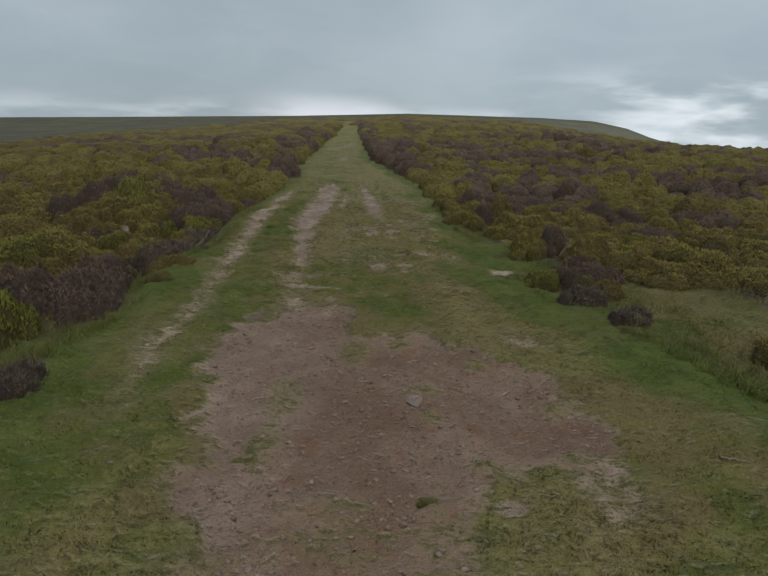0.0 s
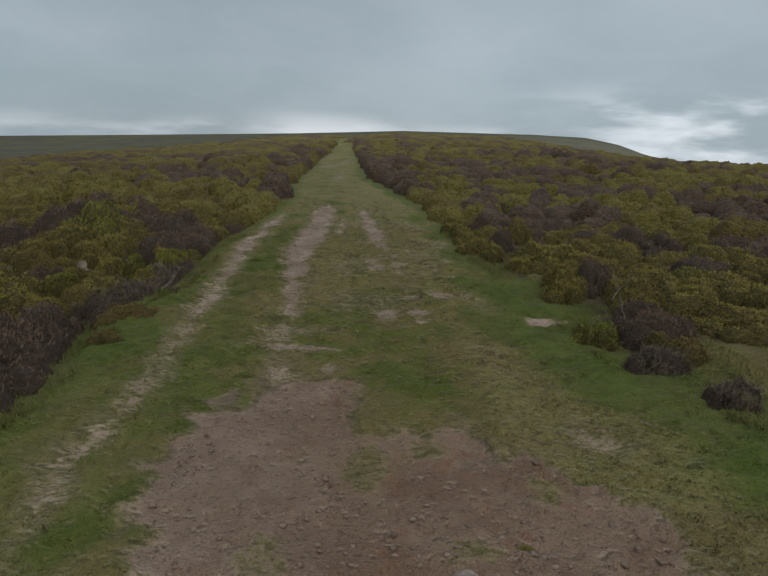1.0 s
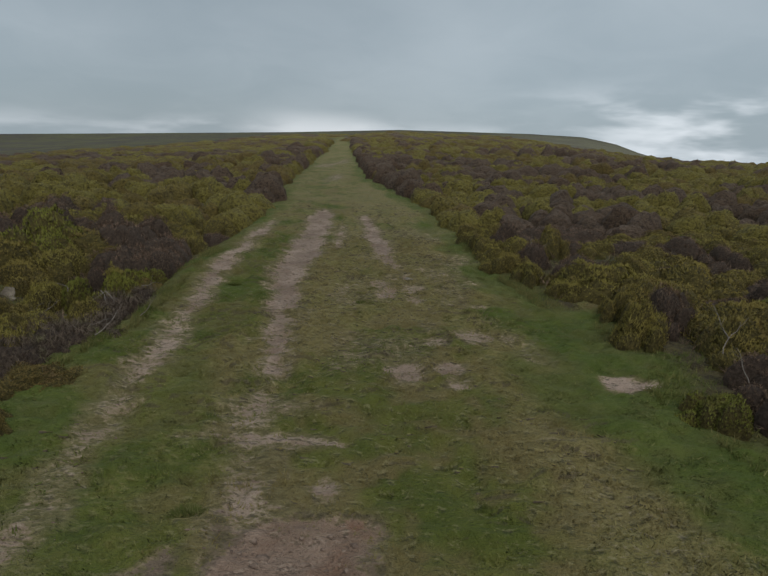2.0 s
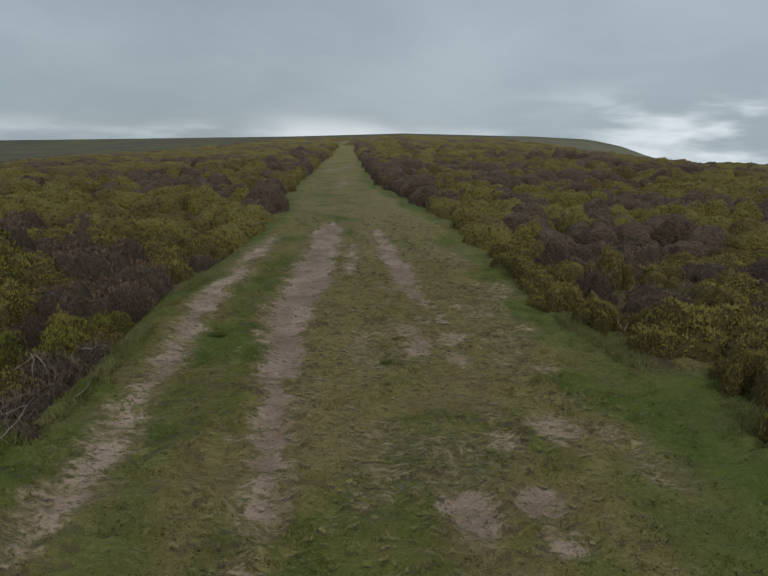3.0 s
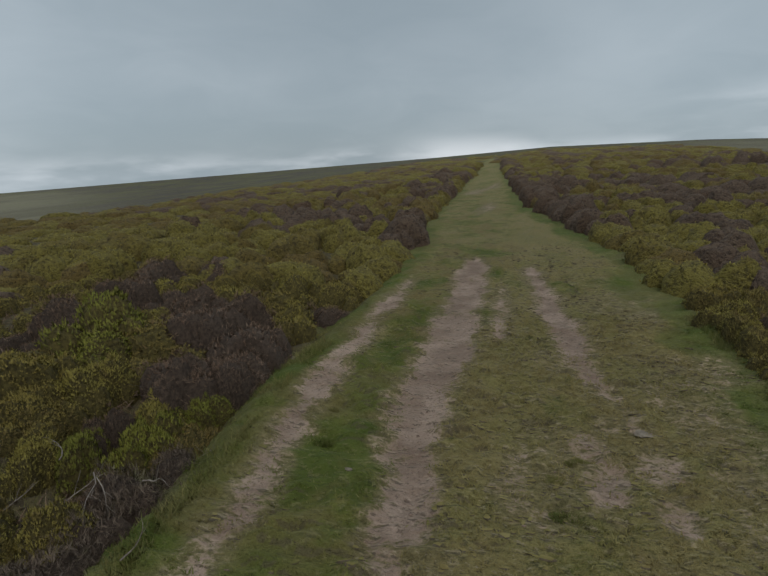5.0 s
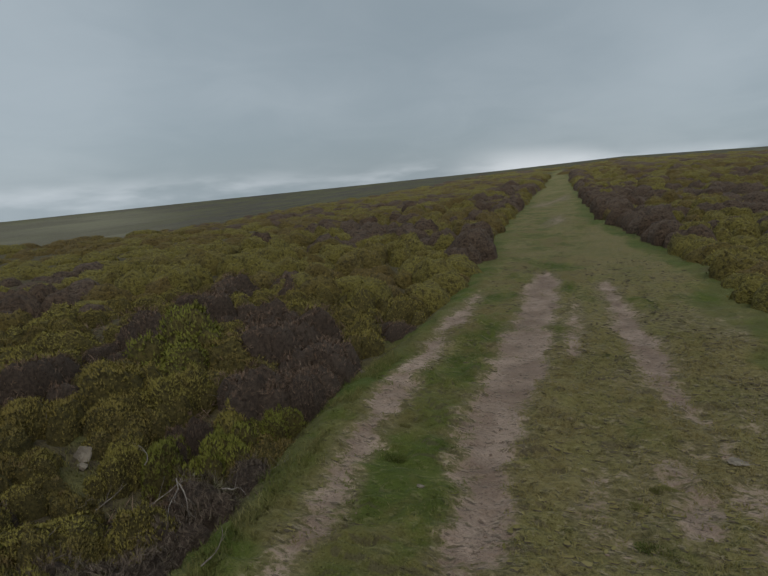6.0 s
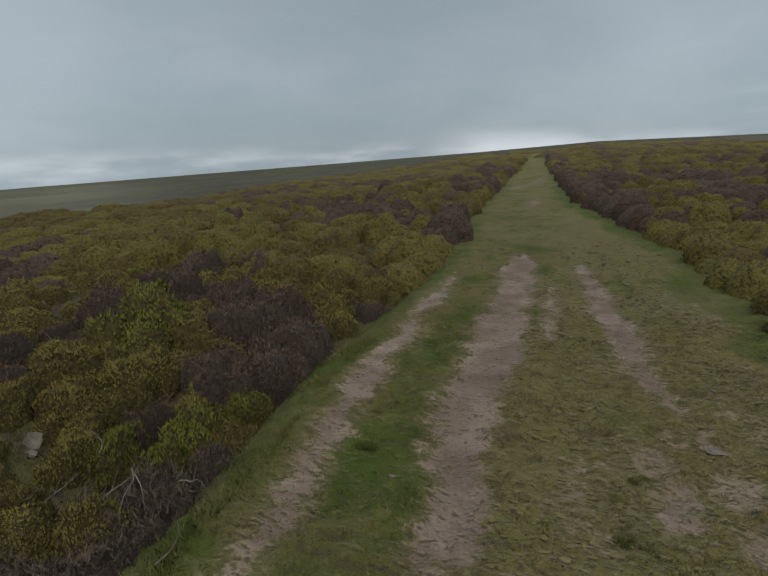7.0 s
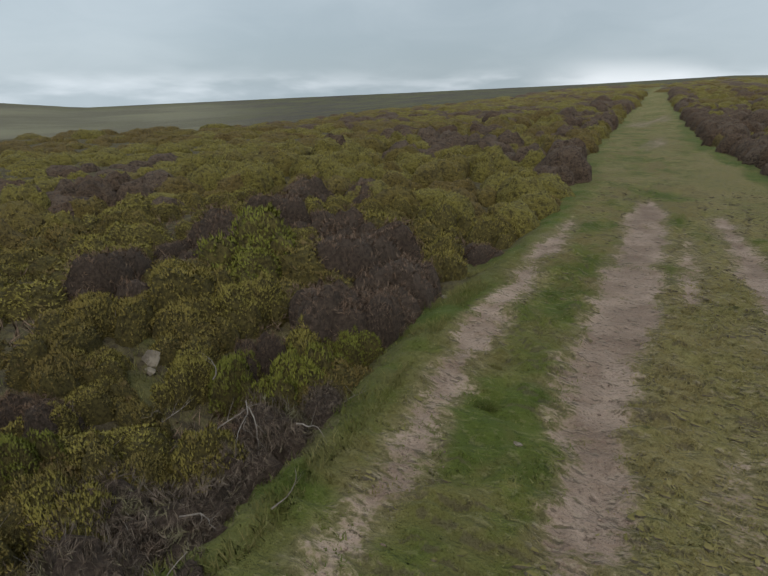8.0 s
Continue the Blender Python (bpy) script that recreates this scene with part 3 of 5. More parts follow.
def field_reach(bearing):
    return np.interp(bearing, *zip(*FIELD_REACH))


def cover_of(x, y):
    """What grows where: bare, lush, dry and moor shares, and the raw scrape."""
    bare, raw = worn(x, y)
    left, right = edges(y)
    ragged = (hash_noise(x * 1.7, y * 1.7, 11) - 0.5) * 0.6
    moor = np.maximum(smooth(0.0, 0.45, left - x + ragged), smooth(-0.05, 0.4, x - right + ragged))
    glade = np.zeros(x.shape)
    for px, py, rx, ry in GLADES:
        glade = np.maximum(glade, smooth(1.25, 0.7, np.hypot((x - px) / rx, (y - py) / ry) + ragged))
    moor = moor * (1 - glade * np.where(x < 0, 0.5, 0.85))
    tight = 0.4 * smooth(6.5, 8.5, y)
    lush = smooth(0.95 - tight, 0.15, right - x + ragged) * smooth(11, 7, y) + 0.6 * smooth(0.5, 0.05, x - left + ragged * 0.5) + 0.25 * smooth(0.6, 0.3, x - left + ragged * 0.4) * smooth(4.5, 6, y) + 0.85 * smooth(1.15 - tight, 0.35, right - x + ragged)
    lush = lush + (0.3 + 0.6 * hash_noise(x * 2.6, y * 1.8, 57)) * smooth(0.45, 0.1, np.abs(x + 1.12 + (y - 7) * 0.05) + ragged * 0.5) * smooth(5, 6, y) * smooth(12, 9, y)
    lush = lush + 0.55 * smooth(-0.4, -0.9, x + ragged * 0.4) * smooth(7, 5, y)
    lush = np.clip(lush * smooth(0.55, 0.0, x - right + ragged) , 0, 1)
    dry = hash_noise(x * 1.4, y * 0.7, 21) * 0.8 - 0.06 + 0.4 * smooth(0.5, 0.0, np.abs(x - 1.3)) + 0.45 * smooth(0.45, 0.05, np.abs(x - 1.55 + 0.1 * (y - 4.5)) + ragged * 0.3) * smooth(3.2, 3.8, y) * smooth(7.5, 5.5, y) + 0.35 * smooth(0.25, 0.0, np.abs(x + 0.15)) * smooth(6, 7.5, y) + 0.25 * smooth(0.3, 0, np.abs(x + 0.95 + (y - 7) * 0.06)) * smooth(8, 6.5, y)
    dry = dry + (0.55 * smooth(0.45, 0.1, np.abs(x - 0.62) + ragged * 0.3) * smooth(8.8, 10, y) * smooth(17, 13.5, y) + 0.28 * smooth(0.4, 0.1, np.abs(x + 0.1)) * smooth(7, 8, y) * smooth(12, 10, y)) * (0.4 + hash_noise(x * 3.0, y * 1.6, 58))
    dry = dry + 0.26 * smooth(6, 7.5, y) * smooth(-0.75, -0.45, x) * smooth(1.5, 1.0, x)
    dry = dry * (1 - 0.7 * smooth(-0.25, 0.1, x) * smooth(1.25, 0.85, x) * smooth(8.0, 6.0, y) * smooth(4.0, 4.5, y))
    dry = np.clip(dry + 0.25 * smooth(2.9, 1.8, y) * smooth(0.4, 1.1, x) + 0.16 * smooth(11, 18, y), 0, 1) * (1 - lush)
    return bare * (1 - moor), lush, dry, moor, raw


def build_ground():
    xs, ys = steps(-1.8, 2.0, 0.021, -3500, 3500, 1.05), steps(1.4, 8.5, 0.022, -900, 4500, 1.012)
    gx, gy = np.meshgrid(xs, ys)
    gx, gy = gx.ravel(), gy.ravel()
    gz = ground_height(gx, gy)
    n, m = len(xs), len(ys)
    corner = (np.arange(m - 1)[:, None] * n + np.arange(n - 1)[None, :]).ravel()
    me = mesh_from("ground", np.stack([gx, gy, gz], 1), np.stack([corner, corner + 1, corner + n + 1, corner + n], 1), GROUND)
    me.polygons.foreach_set("use_smooth", np.ones(len(me.polygons), bool))
    bare, lush, dry, moor, raw = cover_of(gx, gy)
    left, right = edges(gy)
    r = np.hypot(gx, gy - 4)
    bearing = np.degrees(np.arctan2(gx, gy - 4))
    off_track = np.maximum(smooth(0, 0.6, left - gx), smooth(0, 0.6, gx - right))
    valley = smooth(-8, -16, bearing) * smooth(1.0, 1.35, r / field_reach(bearing))
    far = np.maximum(smooth(32, 60, r), valley) * np.maximum(off_track, smooth(150, 190, r))
    hill = smooth(9, 15, bearing) * smooth(100, 150, r) * smooth(40, 24, bearing)
    # pale grass on the eastern hill; over the western valley it carries haze
    pale = np.clip(valley * (0.08 + 0.92 * smooth(-37, -50, bearing)) + 0.7 * hill, 0, 1) * (0.8 + 0.2 * hash_noise(gx * 0.02, gy * 0.02, 5)) * (1 - 0.6 * smooth(350, 415, r))
    # alpha of soil: where ledge faces and the scrape rim get painted shade
    for key, values in (("cover", (bare, lush, dry, moor)), ("soil", (raw * (0.25 + 0.75 * smooth(0.05, 0.5, gx + 0.3 * hash_noise(gx * 2, gy * 2, 44))), pale, far, np.maximum(ledges(gx, gy)[1] * (1 - 0.6 * bare), scrape_rim_shade(gx, gy))))):
        layer = me.attributes.new(key, "FLOAT_COLOR", "POINT")
        layer.data.foreach_set("color", np.stack(values, 1).astype(np.float32).ravel())
    me.attributes.new("scraped", "FLOAT", "POINT").data.foreach_set("value", (0.85 * raw).astype(np.float32))
    return tagged(new("ground", me), "rolling moorland with a worn grass track and bare earth ruts", "ground", kind="structure")


build_ground()


# ---- bushes ----
def unit_rows(v):
    return v / np.maximum(np.linalg.norm(v, axis=1), 1e-9)[:, None]


def shoots(rng, p, normal, length, radius, upward, needles, needle, thin, closed=True):
    """Each point carries a shoot: a three-sided spindle (where radius is given) and needles that stand off it.
    Returns corners, triangles, how near each corner is to the tip, and the way the growth faces."""
    n = len(p)
    axis = unit_rows(normal * (1 - upward) + np.array([0, 0, upward]) + rng.normal(0, 0.2 if radius else 0.45, (n, 3)))
    long = (length * rng.uniform(0.6, 1.3, n))[:, None]
    stray = rng.uniform(0, 1, n)[:, None] > 0.86
    long = np.where(stray, long * 1.25, long)
    base = p - axis * long * np.where(stray, 0.3, 0.55) - normal * rng.uniform(0, 0.3, (n, 1)) * length
    u = unit_rows(np.cross(axis, rng.normal(0, 1, (n, 3))))
    w = np.cross(axis, u)
    verts, faces, tips, facing, start = [], [], [], [], 0
    if radius:
        swell = (radius * rng.uniform(0.7, 1.25, n))[:, None]
        ring = [base + axis * long * 0.42 + (u * math.cos(a) + w * math.sin(a)) * swell for a in (0, 2.094, 4.189)]
        v = np.stack([base, *ring, base + axis * long], 1).reshape(-1, 3)
        one = [(1, 2, 4), (2, 3, 4), (3, 1, 4)] + ([(0, 2, 1), (0, 3, 2), (0, 1, 3)] if closed else [])
        faces.append((np.arange(n)[:, None, None] * 5 + np.array(one)[None]).reshape(-1, 3))
        verts.append(v), tips.append(np.tile([0, 0.6, 0.6, 0.6, 1.0], n))
        facing.append(np.stack([normal, *[unit_rows(normal + 0.7 * (u * math.cos(a) + w * math.sin(a))) for a in (0, 2.094, 4.189)], unit_rows(normal + 0.6 * axis)], 1).reshape(-1, 3))
        start = len(v)
    for k in range(needles):
        a = rng.uniform(0, 2 * math.pi, n)[:, None]
        out = u * np.cos(a) + w * np.sin(a)
        at = rng.uniform(0.25, 0.9, n)[:, None] if radius else rng.uniform(0.0, 0.35, n)[:, None]
        root = base + axis * long * at + out * radius * 0.6
        way = unit_rows(axis * (0.8 if radius else 1.0) + out * rng.uniform(0.15, 0.9, n)[:, None] * (1.0 if radius else 0.5))
        side = unit_rows(np.cross(way, rng.normal(0, 1, (n, 3)))) * thin
        reach = (needle * rng.uniform(0.6, 1.2, n))[:, None]
        v = np.stack([root - side, root + side, root + way * reach], 1).reshape(-1, 3)
        faces.append(np.arange(len(v)).reshape(-1, 3) + start)
        verts.append(v), tips.append(np.stack([at[:, 0] * 0.8, at[:, 0] * 0.8, np.ones(n)], 1).ravel())
        facing.append(unit_rows(normal + 0.6 * out).repeat(3, 0))
        start += len(v)
    return np.concatenate(verts), np.concatenate(faces), np.concatenate(tips), np.concatenate(facing)


def leafy_mesh(name, v, f, tips, facing, mat):
    """A mesh of leaves that turn their upper side outward, shaded as one rounded mass."""
    a, b, c = v[f[:, 0]], v[f[:, 1]], v[f[:, 2]]
    turned = (np.cross(b - a, c - a) * facing[f].sum(1)).sum(1) < 0
    f = np.where(turned[:, None], f[:, ::-1], f)
    me = mesh_from(name, v, f, mat)
    me.attributes.new("custom_normal", "FLOAT_VECTOR", "POINT").data.foreach_set("vector", np.asarray(facing, np.float32).ravel())
    me.attributes.new("tip", "FLOAT", "POINT").data.foreach_set("value", np.asarray(tips, np.float32))
    return me


def pillow(rng, w, h):
    """The skin of a close-grown mound: a function from reach (0 to 1) and turn to points round its foot."""
    long, turn, seed = rng.uniform(0.8, 1.3), rng.uniform(0, math.pi), int(rng.integers(1000))
    flat = rng.uniform(1.7, 2.5)

    def skin(reach, a):
        c, d = reach * np.cos(a) * long * w / 2, reach * np.sin(a) / long * w / 2
        x, y = c * math.cos(turn) - d * math.sin(turn), c * math.sin(turn) + d * math.cos(turn)
        heads = hash_noise(x * 3.2 / w + seed, y * 3.2 / w, 63) - 0.5
        knobs = hash_noise(x * 9 / w + seed, y * 9 / w, 64) - 0.5
        swell = 1 + 0.55 * heads * reach + 0.22 * knobs * reach
        z = h * np.maximum(1 - reach ** flat, 0) ** 0.56 * (1 + 0.75 * heads * smooth(0.0, 0.4, reach) + 0.28 * knobs * smooth(0.0, 0.4, reach))
        return np.stack([x * swell, y * swell, z - 0.05 * reach - 0.2 * reach ** 8], 1)

    return skin


def pillow_mesh(skin, rings, around):
    i, j = np.meshgrid(np.arange(rings), np.arange(around), indexing="ij")
    v = skin((i / (rings - 1)).ravel() ** 0.75, (2 * math.pi * (j + 0.5 * (i % 2)) / around).ravel())
    start = (np.arange(rings - 1)[:, None] * around + np.arange(around)[None]).ravel()
    after = (np.arange(rings - 1)[:, None] * around + (np.arange(around)[None] + 1) % around).ravel()
    return v, np.stack([start, start + around, after + around, after], 1)


def pillow_points(rng, skin, count):
    """Places and outward directions spread over the skin of a mound."""
    reach, a = np.sqrt(rng.uniform(0.0, 0.97, count)), rng.uniform(0, 2 * math.pi, count)
    p, q, r = skin(reach, a), skin(reach + 0.02, a), skin(reach, a + 0.05)
    return p, unit_rows(np.cross(q - p, r - p) + np.array([0, 0, 1e-6]))


def part(name, me, parent, label=""):
    ob = new(name, me)
    ob.parent = parent
    if label:
        tagged(ob, label)
    return ob


def tapering(name, joints, thick):
    """Thin crooked stems through rows of joints, three-sided, running to a point."""
    rings, n = [], len(joints[0])
    for k, at in enumerate(joints):
        r = thick * (1 - 0.85 * k / (len(joints) - 1))
        rings += [at + np.array([r * math.cos(a), r * math.sin(a), r * 0.5 * math.sin(2 * a)]) for a in (0, 2.094, 4.189)]
    v = np.stack(rings, 1).reshape(-1, 3)
    one = [(3 * k + a, 3 * k + (a + 1) % 3, 3 * k + 3 + (a + 1) % 3, 3 * k + 3 + a) for k in range(len(joints) - 1) for a in range(3)]
    return mesh_from(name, v, (np.arange(n)[:, None, None] * 3 * len(joints) + np.array(one)[None]).reshape(-1, 4), TWIG)


KINDS = {
    "gorse": dict(fuzz=1400, name="gorse_bush", category="gorse bush", leaf=GORSE, inside=GORSE_SHADY_CORE, label="low rounded gorse bush with yellow-green shoots on the moor", near=(2100, 0.046, 0.0080, 0.55, 2, 0.022, 0.0038), wider=(1250, 0.042, 0.0092, 0.55, 1, 0.032, 0.005)),
    "rusty": dict(fuzz=1400, name="gorse_bush", category="gorse bush", leaf=RUSTY_GORSE, inside=GORSE_SHADY_CORE, label="straggly low gorse bush with rusty brown and olive shoots", near=(1800, 0.046, 0.0078, 0.55, 2, 0.022, 0.0038), wider=(1150, 0.042, 0.0088, 0.55, 1, 0.032, 0.005)),
    "green": dict(fuzz=1400, name="gorse_bush", category="gorse bush", leaf=GREEN_GORSE, inside=GORSE_SHADY_CORE, label="low gorse bush with fresh bright green shoots", near=(1800, 0.052, 0.0094, 0.6, 2, 0.026, 0.0042), wider=(1100, 0.046, 0.0102, 0.6, 1, 0.032, 0.005)),
    "heather": dict(fuzz=0, name="heather_bush", category="heather bush", leaf=HEATHER, inside=HEATHER_SHADY_CORE, label="dark purple-brown heather bush with dry twiggy sprigs", near=(1700, 0.045, 0, 0.3, 5, 0.040, 0.0019), wider=(800, 0.05, 0, 0.3, 4, 0.046, 0.0032)),
    "twiggy": dict(fuzz=0, core=0.82, name="heather_bush", category="heather bush", leaf=DRY_HEATHER, inside=HEATHER_SHADY_CORE, label="low straggly heather with bare grey-brown twigs beside the track", near=(1150, 0.085, 0, 0.55, 5, 0.07, 0.0019), wider=(650, 0.085, 0, 0.5, 4, 0.07, 0.0030)),
}
WIDE, TALL = 0.95, 0.42


def bush_skins(rng):
    """The rounded heads that make up one bush: their skins and where they stand."""
    heads = [(pillow(rng, WIDE * 0.8, TALL * 0.92), 0.0, 0.0, 1.0)]
    for k in range(5):
        a, far, s = 1.26 * k + rng.uniform(-0.5, 0.5), rng.uniform(0.22, 0.42), rng.uniform(0.36, 0.62)
        heads.append((pillow(rng, WIDE * s, TALL * s * rng.uniform(0.8, 1.6)), WIDE * far * math.cos(a), WIDE * far * math.sin(a), s * s))
    return heads


def bush_points(rng, heads, count):
    share = sum(h[3] for h in heads)
    found = [(pillow_points(rng, skin, int(count * part_of / share)), x, y) for skin, x, y, part_of in heads]
    return np.concatenate([p + (x, y, 0) for (p, _), x, y in found]), np.concatenate([n for (_, n), _, _ in found])


def make_bush(kind, seed, detail):
    k = KINDS[kind]
    rng = np.random.default_rng(seed)
    heads = bush_skins(rng)
    cores, start = ([], []), 0
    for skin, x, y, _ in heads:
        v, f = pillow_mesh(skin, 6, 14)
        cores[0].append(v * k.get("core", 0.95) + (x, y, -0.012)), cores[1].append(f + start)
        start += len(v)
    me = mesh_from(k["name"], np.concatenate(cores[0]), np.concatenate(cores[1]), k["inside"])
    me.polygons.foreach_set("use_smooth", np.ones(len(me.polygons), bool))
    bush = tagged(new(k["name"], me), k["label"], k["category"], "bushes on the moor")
    count, *shape = k[detail]
    p, normal = bush_points(rng, heads, count)
    v, f, tips, facing = shoots(rng, p, normal, *shape, False)
    if k["fuzz"]:
        # short spines that close the skin between the shoots
        p, normal = bush_points(rng, heads, k["fuzz"] if detail == "near" else k["fuzz"] // 3)
        long, thin = (0.036, 0.0042) if detail == "near" else (0.05, 0.008)
        fv, ff, ft, fn = shoots(rng, p - normal * 0.008, normal, 0.03, 0, 0.25, 2, long, thin)
        v, f, tips = np.concatenate([v, fv]), np.concatenate([f, ff + len(v)]), np.concatenate([tips, ft * 0.85])
        facing = np.concatenate([facing, fn])
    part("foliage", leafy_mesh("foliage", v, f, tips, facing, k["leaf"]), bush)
    # bare stems that rise from the root and poke out here and there
    p, normal = bush_points(rng, heads, 40 if detail == "near" else 14)
    root = p * (0.35, 0.35, 0.0)
    bend = (root + p) / 2 + rng.normal(0, 0.03, p.shape) + (0, 0, 0.03)
    end = p + normal * rng.uniform(-0.02, 0.045, (len(p), 1)) + rng.normal(0, 0.02, p.shape)
    tagged(part("stems", tapering("stems", (root, bend, end), 0.0042), bush, "bare grey woody stems"), kind="stuff")
    return bush


# bushes that stand out: kind, x, y, width, height
LEFT_VERGE = (
    ("heather", -2.12, 4.42, 0.85, 0.48), ("heather", -2.25, 4.95, 0.85, 0.5), ("heather", -2.75, 4.6, 0.8, 0.48), ("green", -2.2, 3.72, 0.55, 0.42), ("twiggy", -1.62, 2.95, 0.42, 0.22),
    ("rusty", -1.78, 5.85, 0.46, 0.13), ("rusty", -1.72, 5.35, 0.3, 0.09), ("twiggy", -2.2, 6.25, 0.7, 0.3), ("twiggy", -2.08, 6.6, 0.75, 0.3), ("twiggy", -2.1, 6.95, 0.75, 0.3), ("twiggy", -2.14, 7.3, 0.75, 0.32), ("twiggy", -2.15, 7.65, 0.75, 0.32), ("twiggy", -2.4, 6.85, 0.7, 0.32), ("heather", -2.3, 7.5, 0.5, 0.26), ("heather", -2.3, 6.7, 0.5, 0.24), ("twiggy", -2.05, 7.9, 0.5, 0.2), ("heather", -2.45, 5.75, 0.65, 0.34),
    ("green", -2.35, 8.05, 0.5, 0.36), ("gorse", -2.3, 7.3, 0.5, 0.28), ("gorse", -2.45, 6.75, 0.5, 0.32), ("gorse", -2.75, 6.1, 0.45, 0.26), ("rusty", -2.75, 6.85, 0.6, 0.28), ("gorse", -3.15, 7.1, 0.45, 0.22), ("rusty", -2.95, 7.42, 0.42, 0.2), ("gorse", -3.4, 7.5, 0.4, 0.2), ("gorse", -2.95, 7.8, 0.4, 0.26), ("rusty", -2.45, 7.05, 0.45, 0.24), ("rusty", -3.5, 7.35, 0.5, 0.26), ("heather", -3.3, 7.0, 0.5, 0.28), ("green", -3.0, 6.8, 0.4, 0.28), ("rusty", -2.6, 6.4, 0.6, 0.26),
)
LEFT_FIELD = (
    ("heather", -2.72, 9.05, 1.0, 0.46), ("heather", -2.36, 9.15, 0.7, 0.38), ("heather", -3.15, 9.75, 1.05, 0.52), ("heather", -2.6, 9.85, 1.0, 0.48), ("heather", -2.4, 11.35, 0.6, 0.26), ("gorse", -3.3, 12.2, 0.95, 0.42), ("gorse", -2.6, 12.1, 0.8, 0.36), ("gorse", -2.7, 10.9, 0.8, 0.4), ("gorse", -3.6, 11.1, 0.9, 0.42), ("green", -2.42, 8.68, 0.4, 0.24), ("rusty", -2.25, 8.15, 0.6, 0.24), ("gorse", -2.55, 8.4, 0.6, 0.32), ("gorse", -3.35, 8.12, 0.6, 0.28), ("gorse", -2.85, 7.1, 0.6, 0.2), ("rusty", -3.75, 7.55, 0.6, 0.24),
    ("heather", -3.75, 10.55, 0.9, 0.46), ("heather", -3.05, 10.5, 0.9, 0.5), ("heather", -4.75, 9.85, 0.9, 0.44), ("heather", -4.5, 10.7, 0.9, 0.44), ("heather", -5.2, 11.9, 1.0, 0.46), ("heather", -4.7, 12.6, 0.9, 0.42), ("green", -3.98, 9.6, 1.05, 0.55), ("green", -3.65, 9.15, 0.75, 0.34), ("gorse", -3.72, 8.45, 0.75, 0.38), ("gorse", -3.28, 8.68, 0.6, 0.34), ("gorse", -3.85, 7.9, 0.65, 0.34), ("green", -2.72, 7.88, 0.4, 0.34),
    ("heather", -2.75, 8.1, 0.4, 0.36), ("heather", -4.9, 10.7, 0.7, 0.42), ("heather", -4.5, 8.3, 0.8, 0.42), ("rusty", -4.2, 7.1, 0.7, 0.3),
)
RIGHT_SIDE = (
    ("heather", 2.72, 5.72, 0.6, 0.3), ("heather", 2.98, 6.2, 0.6, 0.3), ("twiggy", 2.78, 4.6, 0.42, 0.24), ("twiggy", 2.55, 5.15, 0.5, 0.24), ("rusty", 2.8, 5.35, 0.5, 0.24), ("gorse", 3.05, 6.75, 0.7, 0.36), ("heather", 2.85, 7.5, 0.6, 0.4), ("green", 2.3, 5.75, 0.4, 0.2),
    ("heather", 2.1, 10.75, 0.6, 0.42), ("heather", 2.2, 9.75, 0.55, 0.4), ("gorse", 1.82, 9.5, 0.55, 0.26), ("gorse", 1.98, 9.0, 0.5, 0.26), ("rusty", 2.3, 8.75, 0.5, 0.3), ("gorse", 2.3, 8.35, 0.45, 0.24), ("gorse", 2.4, 7.05, 0.5, 0.36), ("gorse", 1.75, 11.25, 0.6, 0.28),
    ("gorse", 2.65, 10.45, 0.65, 0.42), ("gorse", 3.6, 3.8, 0.45, 0.3), ("gorse", 1.75, 10.4, 0.6, 0.28), ("gorse", 1.72, 12.0, 0.6, 0.28), ("gorse", 1.8, 9.95, 0.5, 0.25), ("gorse", 1.72, 10.8, 0.5, 0.26), ("rusty", 2.1, 11.7, 0.6, 0.32), ("gorse", 2.55, 7.7, 0.45, 0.3),
)
# heather stands in patches among the gorse: middle x, y, radius
PATCHES_LEFT = ((-4.4, 24.2, 1.1), (-5.2, 31.5, 1.5), (-8.5, 55, 3.0), (-6.8, 24.1, 1.3), (-5.1, 9.2, 0.6), (-4.5, 8.0, 0.4), (-5.1, 11.2, 0.6), (-11.6, 12.5, 1.3), (-3.5, 18.6, 1.3), (-6.4, 20.4, 2.0), (-8.8, 20.6, 1.2), (-13.3, 23.5, 2.0), (-5.0, 18.8, 1.0), (-4.5, 28, 1.6), (-9, 30, 2.0), (-18, 34, 3.0), (-7, 38, 2.0), (-20, 20, 1.5), (-14, 42, 3.0))
PATCHES_RIGHT = ((0.95, 18.6, 0.7), (0.75, 21.3, 1.2), (0.2, 27, 1.6), (5.1, 25.4, 1.4), (2.7, 25.6, 1.3), (3.1, 15.0, 0.8), (6.2, 19.5, 1.2), (10.5, 16, 1.3), (3.0, 9.3, 0.4), (4.3, 10.8, 0.55), (4.9, 8.7, 0.5), (3.7, 7.7, 0.35), (5.2, 14.8, 0.8), (3.4, 17.5, 0.8), (2.0, 15.0, 0.4), (6.3, 10.3, 0.9), (4.3, 15.6, 0.5), (3.85, 12.0, 0.3), (1.4, 20, 1.0), (1.2, 24, 1.6), (0.5, 30, 1.8), (3.3, 25, 1.3), (8.5, 27, 2.0), (0, 40, 2.5), (13, 22, 1.4), (5, 36, 3), (16, 40, 3), (9, 18, 1.2))


